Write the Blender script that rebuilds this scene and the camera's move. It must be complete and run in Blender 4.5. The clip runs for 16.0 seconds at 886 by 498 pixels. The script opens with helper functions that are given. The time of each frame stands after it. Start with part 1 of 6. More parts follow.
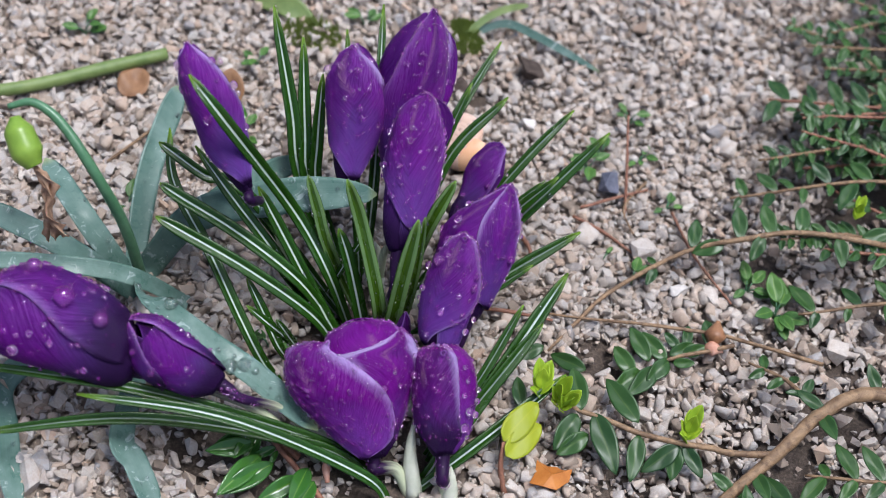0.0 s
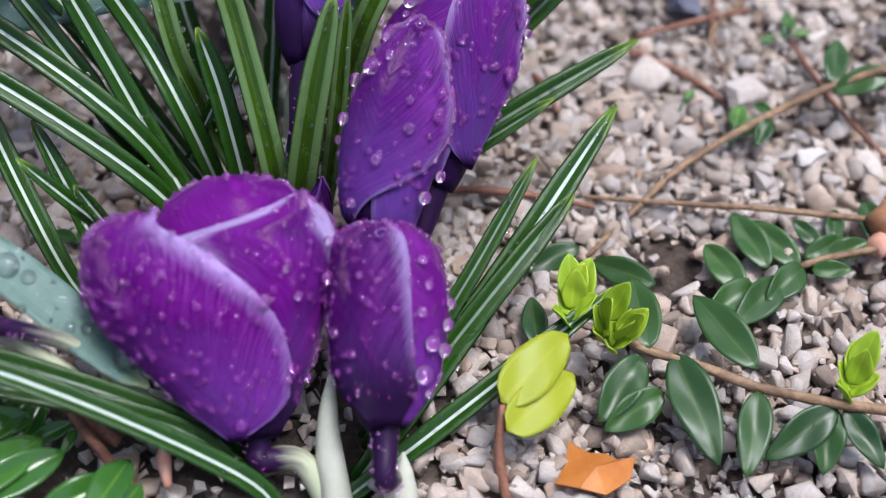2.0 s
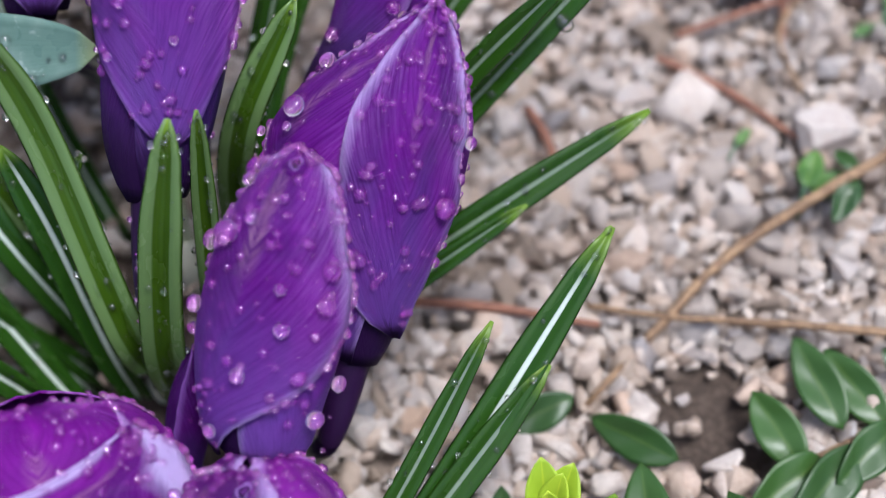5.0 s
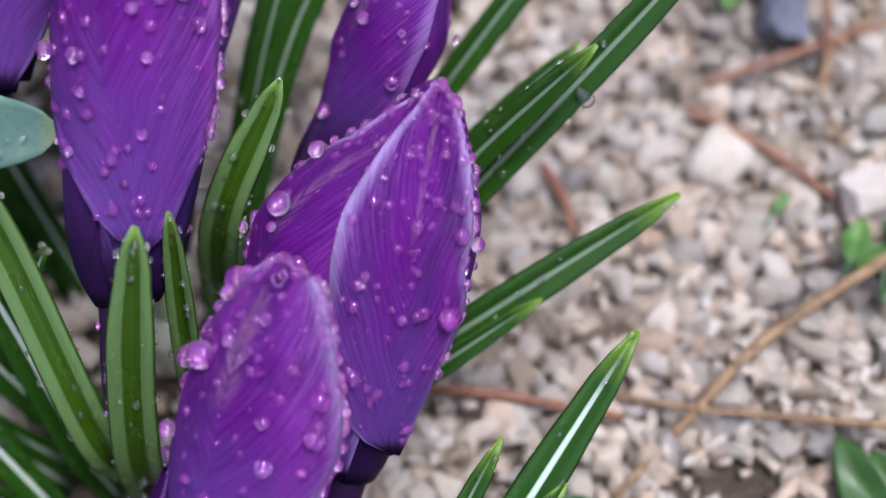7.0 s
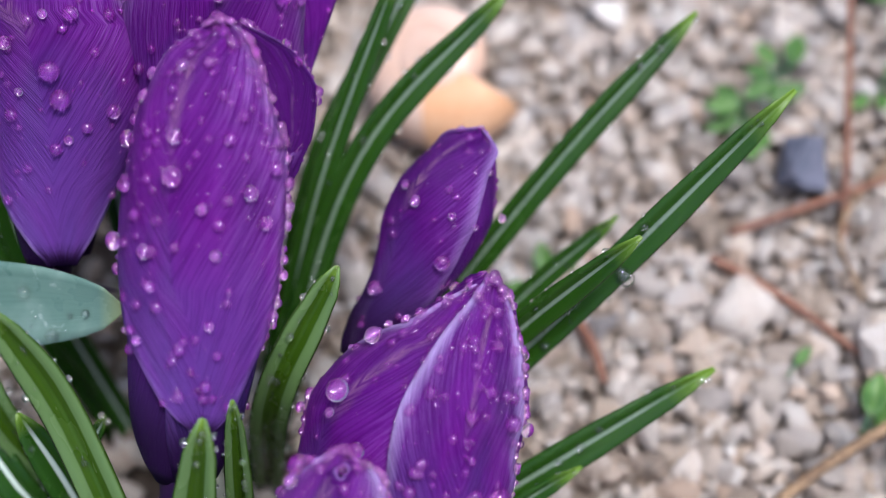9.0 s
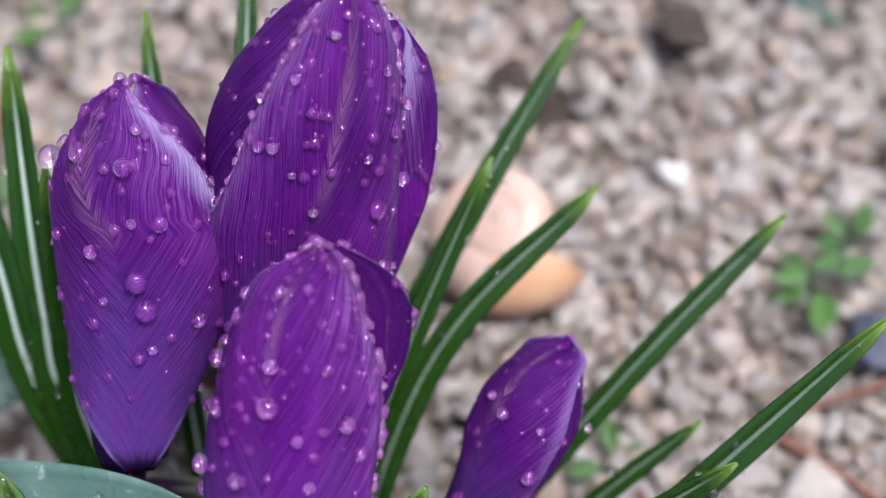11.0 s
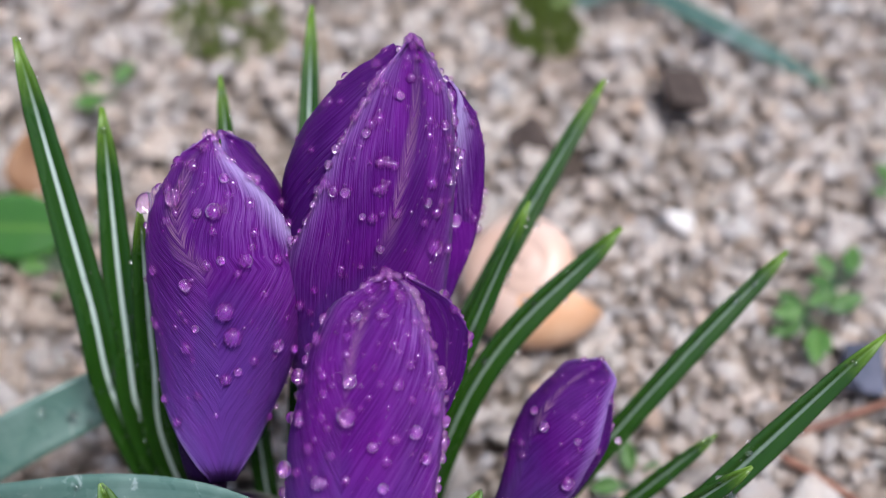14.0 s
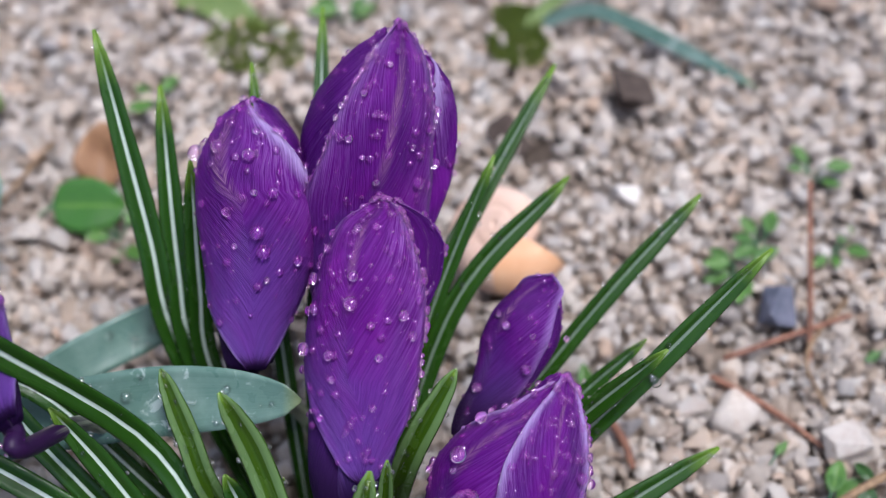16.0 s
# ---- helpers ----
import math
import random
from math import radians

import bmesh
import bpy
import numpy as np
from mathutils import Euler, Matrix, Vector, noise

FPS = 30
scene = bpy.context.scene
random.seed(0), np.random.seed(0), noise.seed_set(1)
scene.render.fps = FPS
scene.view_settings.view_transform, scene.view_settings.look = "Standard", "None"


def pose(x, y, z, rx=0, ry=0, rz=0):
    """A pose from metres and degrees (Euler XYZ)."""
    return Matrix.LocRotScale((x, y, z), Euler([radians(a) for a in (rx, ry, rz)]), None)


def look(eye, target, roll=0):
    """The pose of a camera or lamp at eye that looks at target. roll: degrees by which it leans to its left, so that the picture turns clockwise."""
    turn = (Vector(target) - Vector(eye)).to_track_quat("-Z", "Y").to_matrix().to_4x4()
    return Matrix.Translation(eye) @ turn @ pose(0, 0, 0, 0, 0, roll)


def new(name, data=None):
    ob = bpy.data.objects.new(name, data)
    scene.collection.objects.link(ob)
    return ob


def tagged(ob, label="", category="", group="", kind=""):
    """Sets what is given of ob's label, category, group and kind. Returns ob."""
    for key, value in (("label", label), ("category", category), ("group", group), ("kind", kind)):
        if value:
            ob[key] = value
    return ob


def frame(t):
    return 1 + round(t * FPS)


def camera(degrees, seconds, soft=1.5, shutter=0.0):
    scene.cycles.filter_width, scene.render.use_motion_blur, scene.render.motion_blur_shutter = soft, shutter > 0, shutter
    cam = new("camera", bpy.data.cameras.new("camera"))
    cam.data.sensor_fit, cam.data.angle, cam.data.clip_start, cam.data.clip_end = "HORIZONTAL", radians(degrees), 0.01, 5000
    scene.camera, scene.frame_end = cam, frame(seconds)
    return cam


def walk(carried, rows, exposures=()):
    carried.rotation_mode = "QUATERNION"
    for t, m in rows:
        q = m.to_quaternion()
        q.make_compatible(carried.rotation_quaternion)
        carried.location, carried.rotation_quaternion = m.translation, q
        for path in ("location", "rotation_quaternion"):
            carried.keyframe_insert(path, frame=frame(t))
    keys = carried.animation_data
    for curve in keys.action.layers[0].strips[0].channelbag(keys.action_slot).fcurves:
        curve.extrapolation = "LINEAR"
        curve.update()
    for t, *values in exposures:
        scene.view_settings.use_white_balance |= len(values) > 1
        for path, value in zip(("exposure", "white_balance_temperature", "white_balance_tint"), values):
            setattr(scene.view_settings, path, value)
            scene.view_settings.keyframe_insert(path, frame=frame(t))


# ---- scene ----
cam = camera(34, 16.0, soft=1.0)
PATH = [
    (0, (0.0649, -0.3822, 0.5430), (0.0500, -0.2629, 0.3832), 8.72),
    (0.5, (0.0578, -0.2765, 0.3904), (0.0409, -0.1552, 0.2323), 7.81),
    (1, (0.0640, -0.2710, 0.3280), (-0.1380, 1.0390, -1.1700), 7.40),
    (1.5, (0.0800, -0.2590, 0.3000), (-0.1760, 1.0240, -1.2120), 4.80),
    (2, (0.0860, -0.2570, 0.2830), (-0.1780, 1.0010, -1.2500), 3.50),
    (2.5, (0.0930, -0.2340, 0.2980), (-0.1990, 0.9120, -1.3150), 0.40),
    (3, (0.1020, -0.2030, 0.3210), (-0.2300, 0.8000, -1.3770), -3.60),
    (3.5, (0.1010, -0.1670, 0.3160), (-0.2450, 0.7590, -1.4230), -5.40),
    (4, (0.0990, -0.1460, 0.2870), (-0.2720, 0.7740, -1.4500), -6.90),
    (6.5, (0.0840, -0.0940, 0.2380), (-0.2960, 0.7270, -1.5460), -9.10),
    (7, (0.0840, -0.0870, 0.2380), (-0.3020, 0.7210, -1.5500), -9.90),
    (7.5, (0.0830, -0.0810, 0.2410), (-0.3050, 0.7200, -1.5500), -10.30),
    (8, (0.0810, -0.0790, 0.2440), (-0.2980, 0.7210, -1.5500), -9.80),
    (8.5, (0.0770, -0.0780, 0.2480), (-0.2930, 0.7350, -1.5420), -8.90),
    (9, (0.0690, -0.0720, 0.2580), (-0.2840, 0.7590, -1.5270), -7.10),
    (9.5, (0.0640, -0.0690, 0.2630), (-0.2900, 0.7850, -1.5100), -6.80),
    (10, (0.0580, -0.0640, 0.2680), (-0.2890, 0.7920, -1.5050), -6.00),
    (12.5, (0.0340, -0.0350, 0.2670), (-0.2810, 0.8220, -1.5130), -2.30),
    (13, (0.0340, -0.0400, 0.2630), (-0.2920, 0.8470, -1.5000), -3.20),
    (13.5, (0.0370, -0.0480, 0.2700), (-0.2990, 0.8570, -1.4810), -3.90),
    (14, (0.0390, -0.0710, 0.2920), (-0.2760, 0.8770, -1.4400), -2.10),
    (14.5, (0.0470, -0.0980, 0.2980), (-0.2810, 0.9160, -1.3940), -2.50),
    (15, (0.0500, -0.1070, 0.3100), (-0.2800, 0.9170, -1.3760), -2.30),
    (15.5, (0.0500, -0.1150, 0.3270), (-0.2760, 0.9070, -1.3610), -2.20),
    (16, (0.0650, -0.1290, 0.3350), (-0.3030, 0.9130, -1.3320), -3.70),
]
walk(cam, [(t, look(e, g, r)) for t, e, g, r in PATH], exposures=[(0, 0.55, 5700, 9), (1, 0.68, 5700, 12), (3, 0.77, 5700, 13), (7, 0.87, 5700, 11), (10, 0.76, 5700, 10.5), (13, 0.65, 5700, 10), (16, 0.69, 5700, 11)])

# ---- light: a bright overcast sky ----
world = bpy.data.worlds.new("overcast_sky")
scene.world = world
world.use_nodes = True
wn = world.node_tree.nodes
sky = wn.new("ShaderNodeTexSky")
sky.sky_type = "NISHITA"
sky.sun_disc = False
sky.sun_elevation = radians(76)
sky.sun_rotation = radians(80)
sky.dust_density = 6.0
sky.air_density = 1.0
wn["Background"].inputs["Strength"].default_value = 0.115
world.node_tree.links.new(sky.outputs[0], wn["Background"].inputs["Color"])
sun = new("sun", bpy.data.lights.new("sun", "SUN"))
sun.data.energy = 2.3
sun.data.angle = radians(22)
sun.data.color = (1.0, 0.96, 0.90)
sun.matrix_world = look((0.28, 0.05, 1.2), (0, 0, 0))

# ---- materials ----


class Nodes:
    """A small builder of node materials."""

    def __init__(self, name):
        self.mat = bpy.data.materials.new(name)
        self.mat.use_nodes = True
        self.tree = self.mat.node_tree
        self.bsdf = self.tree.nodes["Principled BSDF"]

    def add(self, kind, **props):
        n = self.tree.nodes.new("ShaderNode" + kind)
        for k, v in props.items():
            setattr_safe(n, k, v)
        return n

    def link(self, a, b):
        self.tree.links.new(a, b)

    def noise(self, scale, detail=4.0, rough=0.6, vec=None, distort=0.0):
        n = self.add("TexNoise")
        n.inputs["Scale"].default_value = scale
        n.inputs["Detail"].default_value = detail
        n.inputs["Roughness"].default_value = rough
        n.inputs["Distortion"].default_value = distort
        if vec is None:
            c = self.add("TexCoord")
            vec = c.outputs["Object"]
        self.link(vec, n.inputs["Vector"])
        return n.outputs["Fac"]

    def ramp(self, fac, stops, smooth=False):
        n = self.add("ValToRGB")
        e = n.color_ramp.elements
        if smooth:
            n.color_ramp.interpolation = "EASE"
        while len(e) < len(stops):
            e.new(0.5)
        for el, (p, c) in zip(e, stops):
            el.position = p
            el.color = (*c, 1) if len(c) == 3 else c
        self.link(fac, n.inputs["Fac"])
        return n.outputs["Color"]

    def mix(self, fac, a, b, mode="MIX"):
        n = self.add("MixRGB")
        n.blend_type = mode
        for sock, v in ((n.inputs["Fac"], fac), (n.inputs["Color1"], a), (n.inputs["Color2"], b)):
            if isinstance(v, (int, float)):
                sock.default_value = v
            elif isinstance(v, tuple):
                sock.default_value = (*v, 1)
            else:
                self.link(v, sock)
        return n.outputs["Color"]

    def maths(self, op, a, b=0.0, clamp=False):
        n = self.add("Math")
        n.operation = op
        n.use_clamp = clamp
        for sock, v in ((n.inputs[0], a), (n.inputs[1], b)):
            if isinstance(v, (int, float)):
                sock.default_value = v
            else:
                self.link(v, sock)
        return n.outputs[0]

    def uv(self):
        c = self.add("UVMap")
        s = self.add("SeparateXYZ")
        self.link(c.outputs[0], s.inputs[0])
        return c.outputs[0], s.outputs[0], s.outputs[1]

    def stretched(self, vec, sx, sy, turn=0.0):
        m = self.add("Mapping")
        m.inputs["Scale"].default_value = (sx, sy, 1)
        m.inputs["Rotation"].default_value = (0, 0, turn)
        self.link(vec, m.inputs["Vector"])
        return m.outputs[0]

    def bump(self, height, strength=0.3, distance=0.001):
        n = self.add("Bump")
        n.inputs["Strength"].default_value = strength
        n.inputs["Distance"].default_value = distance
        self.link(height, n.inputs["Height"])
        self.link(n.outputs[0], self.bsdf.inputs["Normal"])

    def set(self, **kw):
        names = dict(color="Base Color", rough="Roughness", metal="Metallic", spec="Specular IOR Level", ior="IOR",
                     trans="Transmission Weight", coat="Coat Weight", coat_rough="Coat Roughness", sheen="Sheen Weight",
                     sss="Subsurface Weight", sss_scale="Subsurface Scale", alpha="Alpha")
        for k, v in kw.items():
            s = self.bsdf.inputs[names[k]]
            if isinstance(v, (int, float)):
                s.default_value = v
            elif isinstance(v, tuple):
                s.default_value = (*v, 1)
            else:
                self.link(v, s)
        return self.mat

    def thin(self, color, amount):
        """Lets some light through, as thin petals and leaves do."""
        t = self.add("BsdfTranslucent")
        if isinstance(color, tuple):
            t.inputs["Color"].default_value = (*color, 1)
        else:
            self.link(color, t.inputs["Color"])
        m = self.add("MixShader")
        m.inputs["Fac"].default_value = amount
        self.link(self.bsdf.outputs[0], m.inputs[1])
        self.link(t.outputs[0], m.inputs[2])
        self.link(m.outputs[0], self.tree.nodes["Material Output"].inputs["Surface"])


def petal_material(name, deep, mid, pale, dark_base=0.2, wash=0.4, edge=1.0, band=0.045):
    n = Nodes(name)
    vec, u, v = n.uv()
    info = n.add("ObjectInfo")
    side = n.maths("ABSOLUTE", n.maths("SUBTRACT", u, 0.5))
    # fine veins that leave the midrib and sweep up and out to the margins
    lean = n.add("CombineXYZ")
    n.link(n.maths("SUBTRACT", v, n.maths("MULTIPLY", side, 1.05)), lean.inputs[0])
    n.link(n.maths("ADD", side, n.maths("MULTIPLY", v, 0.5)), lean.inputs[1])
    n.link(n.maths("MULTIPLY", info.outputs["Random"], 7.0), lean.inputs[2])
    veins = n.noise(1.0, 3.0, 0.7, n.stretched(lean.outputs[0], 95, 3.0), 0.5)
    fine = n.noise(1.0, 2.0, 0.6, n.stretched(lean.outputs[0], 190, 7.0), 0.3)
    own = n.add("CombineXYZ")
    n.link(u, own.inputs[0])
    n.link(v, own.inputs[1])
    n.link(n.maths("MULTIPLY", info.outputs["Random"], 9.0), own.inputs[2])
    broad = n.noise(1.0, 3.0, 0.55, n.stretched(own.outputs[0], 2.6, 2.0), 0.8)
    body = n.mix(n.ramp(broad, [(0.30, (0, 0, 0)), (0.72, (1, 1, 1))]), deep, mid)
    # the lower half is cooler and bluer
    cool = n.ramp(n.maths("ADD", v, n.maths("MULTIPLY", n.maths("SUBTRACT", broad, 0.5), 0.5)), [(0.10, (0.8, 0.8, 0.8)), (0.55, (0, 0, 0))])
    body = n.mix(cool, body, (mid[0] * 0.82, mid[1] * 4 + 0.020, mid[2] * 1.18))
    # dark veins, and lilac between them towards the tip and the margins
    both = n.maths("ADD", n.maths("MULTIPLY", veins, 0.62), n.maths("MULTIPLY", fine, 0.38))
    dim = n.ramp(both, [(0.40, (1, 1, 1)), (0.52, (0, 0, 0))])
    body = n.mix(n.maths("MULTIPLY", dim, 0.38), body, (deep[0] * 0.42, deep[1] * 0.4, deep[2] * 0.45))
    streak = n.ramp(both, [(0.47, (0, 0, 0)), (0.62, (1, 1, 1))])
    outer = n.ramp(n.maths("ADD", side, n.maths("MULTIPLY", n.maths("SUBTRACT", broad, 0.5), 0.25)), [(0.16, (0.12, 0.12, 0.12)), (0.46, (0.75, 0.75, 0.75))])
    high = n.ramp(v, [(0.20, (0.15, 0.15, 0.15)), (0.62, (0.5, 0.5, 0.5)), (0.95, (1, 1, 1))])
    body = n.mix(n.maths("MULTIPLY", n.maths("MULTIPLY", n.maths("MULTIPLY", streak, high), outer), wash), body, pale)
    # a broken straw-coloured flush beside the midrib near the tip
    wander = n.maths("ADD", side, n.maths("MULTIPLY", n.maths("SUBTRACT", broad, 0.45), 0.22))
    rib = n.ramp(n.maths("ABSOLUTE", wander), [(0.0, (1, 1, 1)), (0.05, (0, 0, 0))])
    tip = n.ramp(v, [(0.58, (0, 0, 0)), (0.72, (1, 1, 1)), (0.88, (0.9, 0.9, 0.9)), (0.97, (0, 0, 0))])
    flush = n.maths("MULTIPLY", n.maths("MULTIPLY", rib, tip), n.ramp(fine, [(0.42, (0, 0, 0)), (0.56, (0.28, 0.28, 0.28))]))
    body = n.mix(flush, body, (0.52, 0.30, 0.30))
    # the very margin is lilac, more broadly so near the tip
    reach = n.maths("MULTIPLY", n.ramp(v, [(0.45, (0, 0, 0)), (0.95, (1, 1, 1))]), band)
    rim = n.ramp(n.maths("ADD", n.maths("ADD", side, reach), n.maths("MULTIPLY", n.maths("SUBTRACT", both, 0.45), 0.10)), [(0.43, (0, 0, 0)), (0.49, (0.30, 0.30, 0.30)), (0.54, (0.75, 0.75, 0.75))])
    body = n.mix(n.maths("MULTIPLY", rim, edge), body, (pale[0] * 1.05, pale[1] * 1.4, pale[2] * 1.1))
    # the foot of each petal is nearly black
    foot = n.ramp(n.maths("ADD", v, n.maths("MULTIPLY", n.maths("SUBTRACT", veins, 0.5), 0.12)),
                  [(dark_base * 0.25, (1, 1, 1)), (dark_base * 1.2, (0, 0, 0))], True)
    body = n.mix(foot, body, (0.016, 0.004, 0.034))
    n.set(color=body, rough=n.ramp(broad, [(0.3, (0.42, 0.42, 0.42)), (0.7, (0.6, 0.6, 0.6))]), spec=0.10)
    n.bump(n.maths("ADD", n.maths("ADD", n.maths("MULTIPLY", veins, 0.65), n.maths("MULTIPLY", fine, 0.5)), n.maths("MULTIPLY", broad, 2.2)), 0.5, 0.0009)
    n.thin(n.mix(0.4, body, (mid[0] * 1.5, mid[1], mid[2] * 1.3)), 0.18)
    return n.mat


def blade_material(name, dark, light, stripe, strength=1.0):
    n = Nodes(name)
    vec, u, v = n.uv()
    fibre = n.noise(1.0, 3.0, 0.6, n.stretched(vec, 60, 2.0))
    broad = n.noise(1.0, 3.0, 0.5, n.stretched(vec, 2.0, 9.0))
    col = n.mix(fibre, dark, light)
    col = n.mix(n.ramp(broad, [(0.4, (0, 0, 0)), (0.75, (0.5, 0.5, 0.5))]), col, light)
    # tips are fresher and yellower
    col = n.mix(n.ramp(v, [(0.91, (0, 0, 0)), (0.99, (0.75, 0.75, 0.75))]), col, (0.14, 0.24, 0.02))
    side = n.maths("ABSOLUTE", n.maths("SUBTRACT", u, 0.5))
    if stripe > 0:
        band = n.ramp(n.maths("ADD", side, n.maths("MULTIPLY", n.maths("SUBTRACT", fibre, 0.5), 0.03)),
                      [(stripe * 0.75, (1, 1, 1)), (stripe, (0, 0, 0))])
        fade = n.ramp(v, [(0.0, (0.5, 0.5, 0.5)), (0.3, (1, 1, 1)), (0.86, (0.9, 0.9, 0.9)), (0.97, (0, 0, 0))])
        col = n.mix(n.maths("MULTIPLY", n.maths("MULTIPLY", band, fade), strength), col, (0.48, 0.56, 0.48))
    else:
        # the underside: two pale ribs beside a keel
        band = n.ramp(n.maths("ADD", side, n.maths("MULTIPLY", n.maths("SUBTRACT", broad, 0.5), 0.04)), [(0.17, (0, 0, 0)), (0.21, (1, 1, 1)), (0.43, (1, 1, 1)), (0.47, (0.2, 0.2, 0.2))])
        col = n.mix(n.maths("MULTIPLY", band, 0.75), col, (0.115, 0.190, 0.068))
    n.set(color=col, rough=n.ramp(broad, [(0.3, (0.14, 0.14, 0.14)), (0.7, (0.34, 0.34, 0.34))]), spec=0.36)
    n.bump(fibre, 0.25, 0.0003)
    n.thin(n.mix(0.5, col, (0.12, 0.30, 0.02)), 0.15)
    return n.mat


def glaucous_material():
    n = Nodes("glaucous_leaf")
    vec, u, v = n.uv()
    fibre = n.noise(1.0, 3.0, 0.6, n.stretched(vec, 45, 2.0))
    cloud = n.noise(90, 4, 0.6)
    col = n.mix(fibre, (0.052, 0.108, 0.086), (0.098, 0.160, 0.134))
    col = n.mix(n.ramp(cloud, [(0.45, (0, 0, 0)), (0.7, (0.6, 0.6, 0.6))]), col, (0.16, 0.23, 0.205))
    col = n.mix(n.ramp(v, [(0.95, (0, 0, 0)), (1.0, (0.6, 0.6, 0.6))]), col, (0.28, 0.30, 0.10))
    film = n.ramp(n.noise(170, 5, 0.65, None, 1.2), [(0.60, (0, 0, 0)), (0.66, (0.55, 0.55, 0.55))])
    col = n.mix(film, col, (0.36, 0.42, 0.41))
    n.set(color=col, rough=n.ramp(cloud, [(0.40, (0.26, 0.26, 0.26)), (0.52, (0.6, 0.6, 0.6))]), spec=0.28)
    n.bump(fibre, 0.2, 0.0003)
    return n.mat


def glossy_leaf_material(name, dark, light, rough=0.25, thin=0.12, midrib=0.4):
    n = Nodes(name)
    vec, u, v = n.uv()
    info = n.add("ObjectInfo")
    cloud = n.noise(140, 4, 0.6)
    col = n.mix(info.outputs["Random"], dark, light)
    col = n.mix(n.ramp(cloud, [(0.45, (0, 0, 0)), (0.75, (0.5, 0.5, 0.5))]), col, light)
    side = n.maths("ABSOLUTE", n.maths("SUBTRACT", u, 0.5))
    rib = n.ramp(side, [(0.012, (1, 1, 1)), (0.045, (0, 0, 0))])
    col = n.mix(n.maths("MULTIPLY", rib, midrib), col, (light[0] * 3.0 + 0.03, light[1] * 2.0 + 0.02, light[2] * 1.8))
    blotch = n.ramp(n.noise(55, 5, 0.7), [(0.70, (0, 0, 0)), (0.76, (0.7, 0.7, 0.7))])
    col = n.mix(blotch, col, (0.16, 0.07, 0.025))
    n.set(color=col, rough=n.ramp(cloud, [(0.3, (rough * 0.8,) * 3), (0.7, (rough * 1.6,) * 3)]), spec=0.42)
    n.bump(cloud, 0.3, 0.0005)
    n.thin(n.mix(0.5, col, light), thin)
    return n.mat


def bark_material(name, dark, light, rough=0.55):
    n = Nodes(name)
    fine = n.noise(900, 5, 0.7)
    broad = n.noise(160, 4, 0.6, None, 1.0)
    col = n.mix(n.ramp(broad, [(0.35, (0, 0, 0)), (0.65, (1, 1, 1))]), dark, light)
    col = n.mix(n.ramp(fine, [(0.55, (0, 0, 0)), (0.7, (0.6, 0.6, 0.6))]), col, (dark[0] * 0.4, dark[1] * 0.4, dark[2] * 0.4))
    n.set(color=col, rough=rough, spec=0.4)
    n.bump(n.maths("ADD", fine, broad), 0.7, 0.0006)
    return n.mat


def stone_material(name, single):
    n = Nodes(name)
    if single:
        pick = n.add("ObjectInfo").outputs["Random"]
    else:
        pick = n.add("NewGeometry").outputs["Random Per Island"]
    col = n.ramp(pick, [(0.00, (0.154, 0.120, 0.096)), (0.07, (0.278, 0.224, 0.176)), (0.17, (0.401, 0.320, 0.256)), (0.33, (0.448, 0.384, 0.328)), (0.47, (0.386, 0.352, 0.320)),
                        (0.60, (0.510, 0.456, 0.408)), (0.72, (0.340, 0.312, 0.296)), (0.83, (0.479, 0.432, 0.392)), (0.92, (0.417, 0.296, 0.216)), (0.96, (0.556, 0.528, 0.488)), (1.00, (0.232, 0.224, 0.232))])
    grain = n.noise(1400, 5, 0.7)
    patch = n.noise(260, 4, 0.6)
    col = n.mix(n.ramp(patch, [(0.42, (0, 0, 0)), (0.72, (0.55, 0.55, 0.55))]), col, (0.33, 0.24, 0.18))
    col = n.mix(n.maths("MULTIPLY", n.ramp(grain, [(0.35, (1, 1, 1)), (0.55, (0, 0, 0))]), 0.30), col, (0.22, 0.17, 0.14))
    n.set(color=col, rough=n.ramp(patch, [(0.4, (0.45, 0.45, 0.45)), (0.65, (0.75, 0.75, 0.75))]), spec=0.3)
    n.bump(n.maths("ADD", grain, n.maths("MULTIPLY", patch, 1.5)), 0.6, 0.0008)
    return n.mat


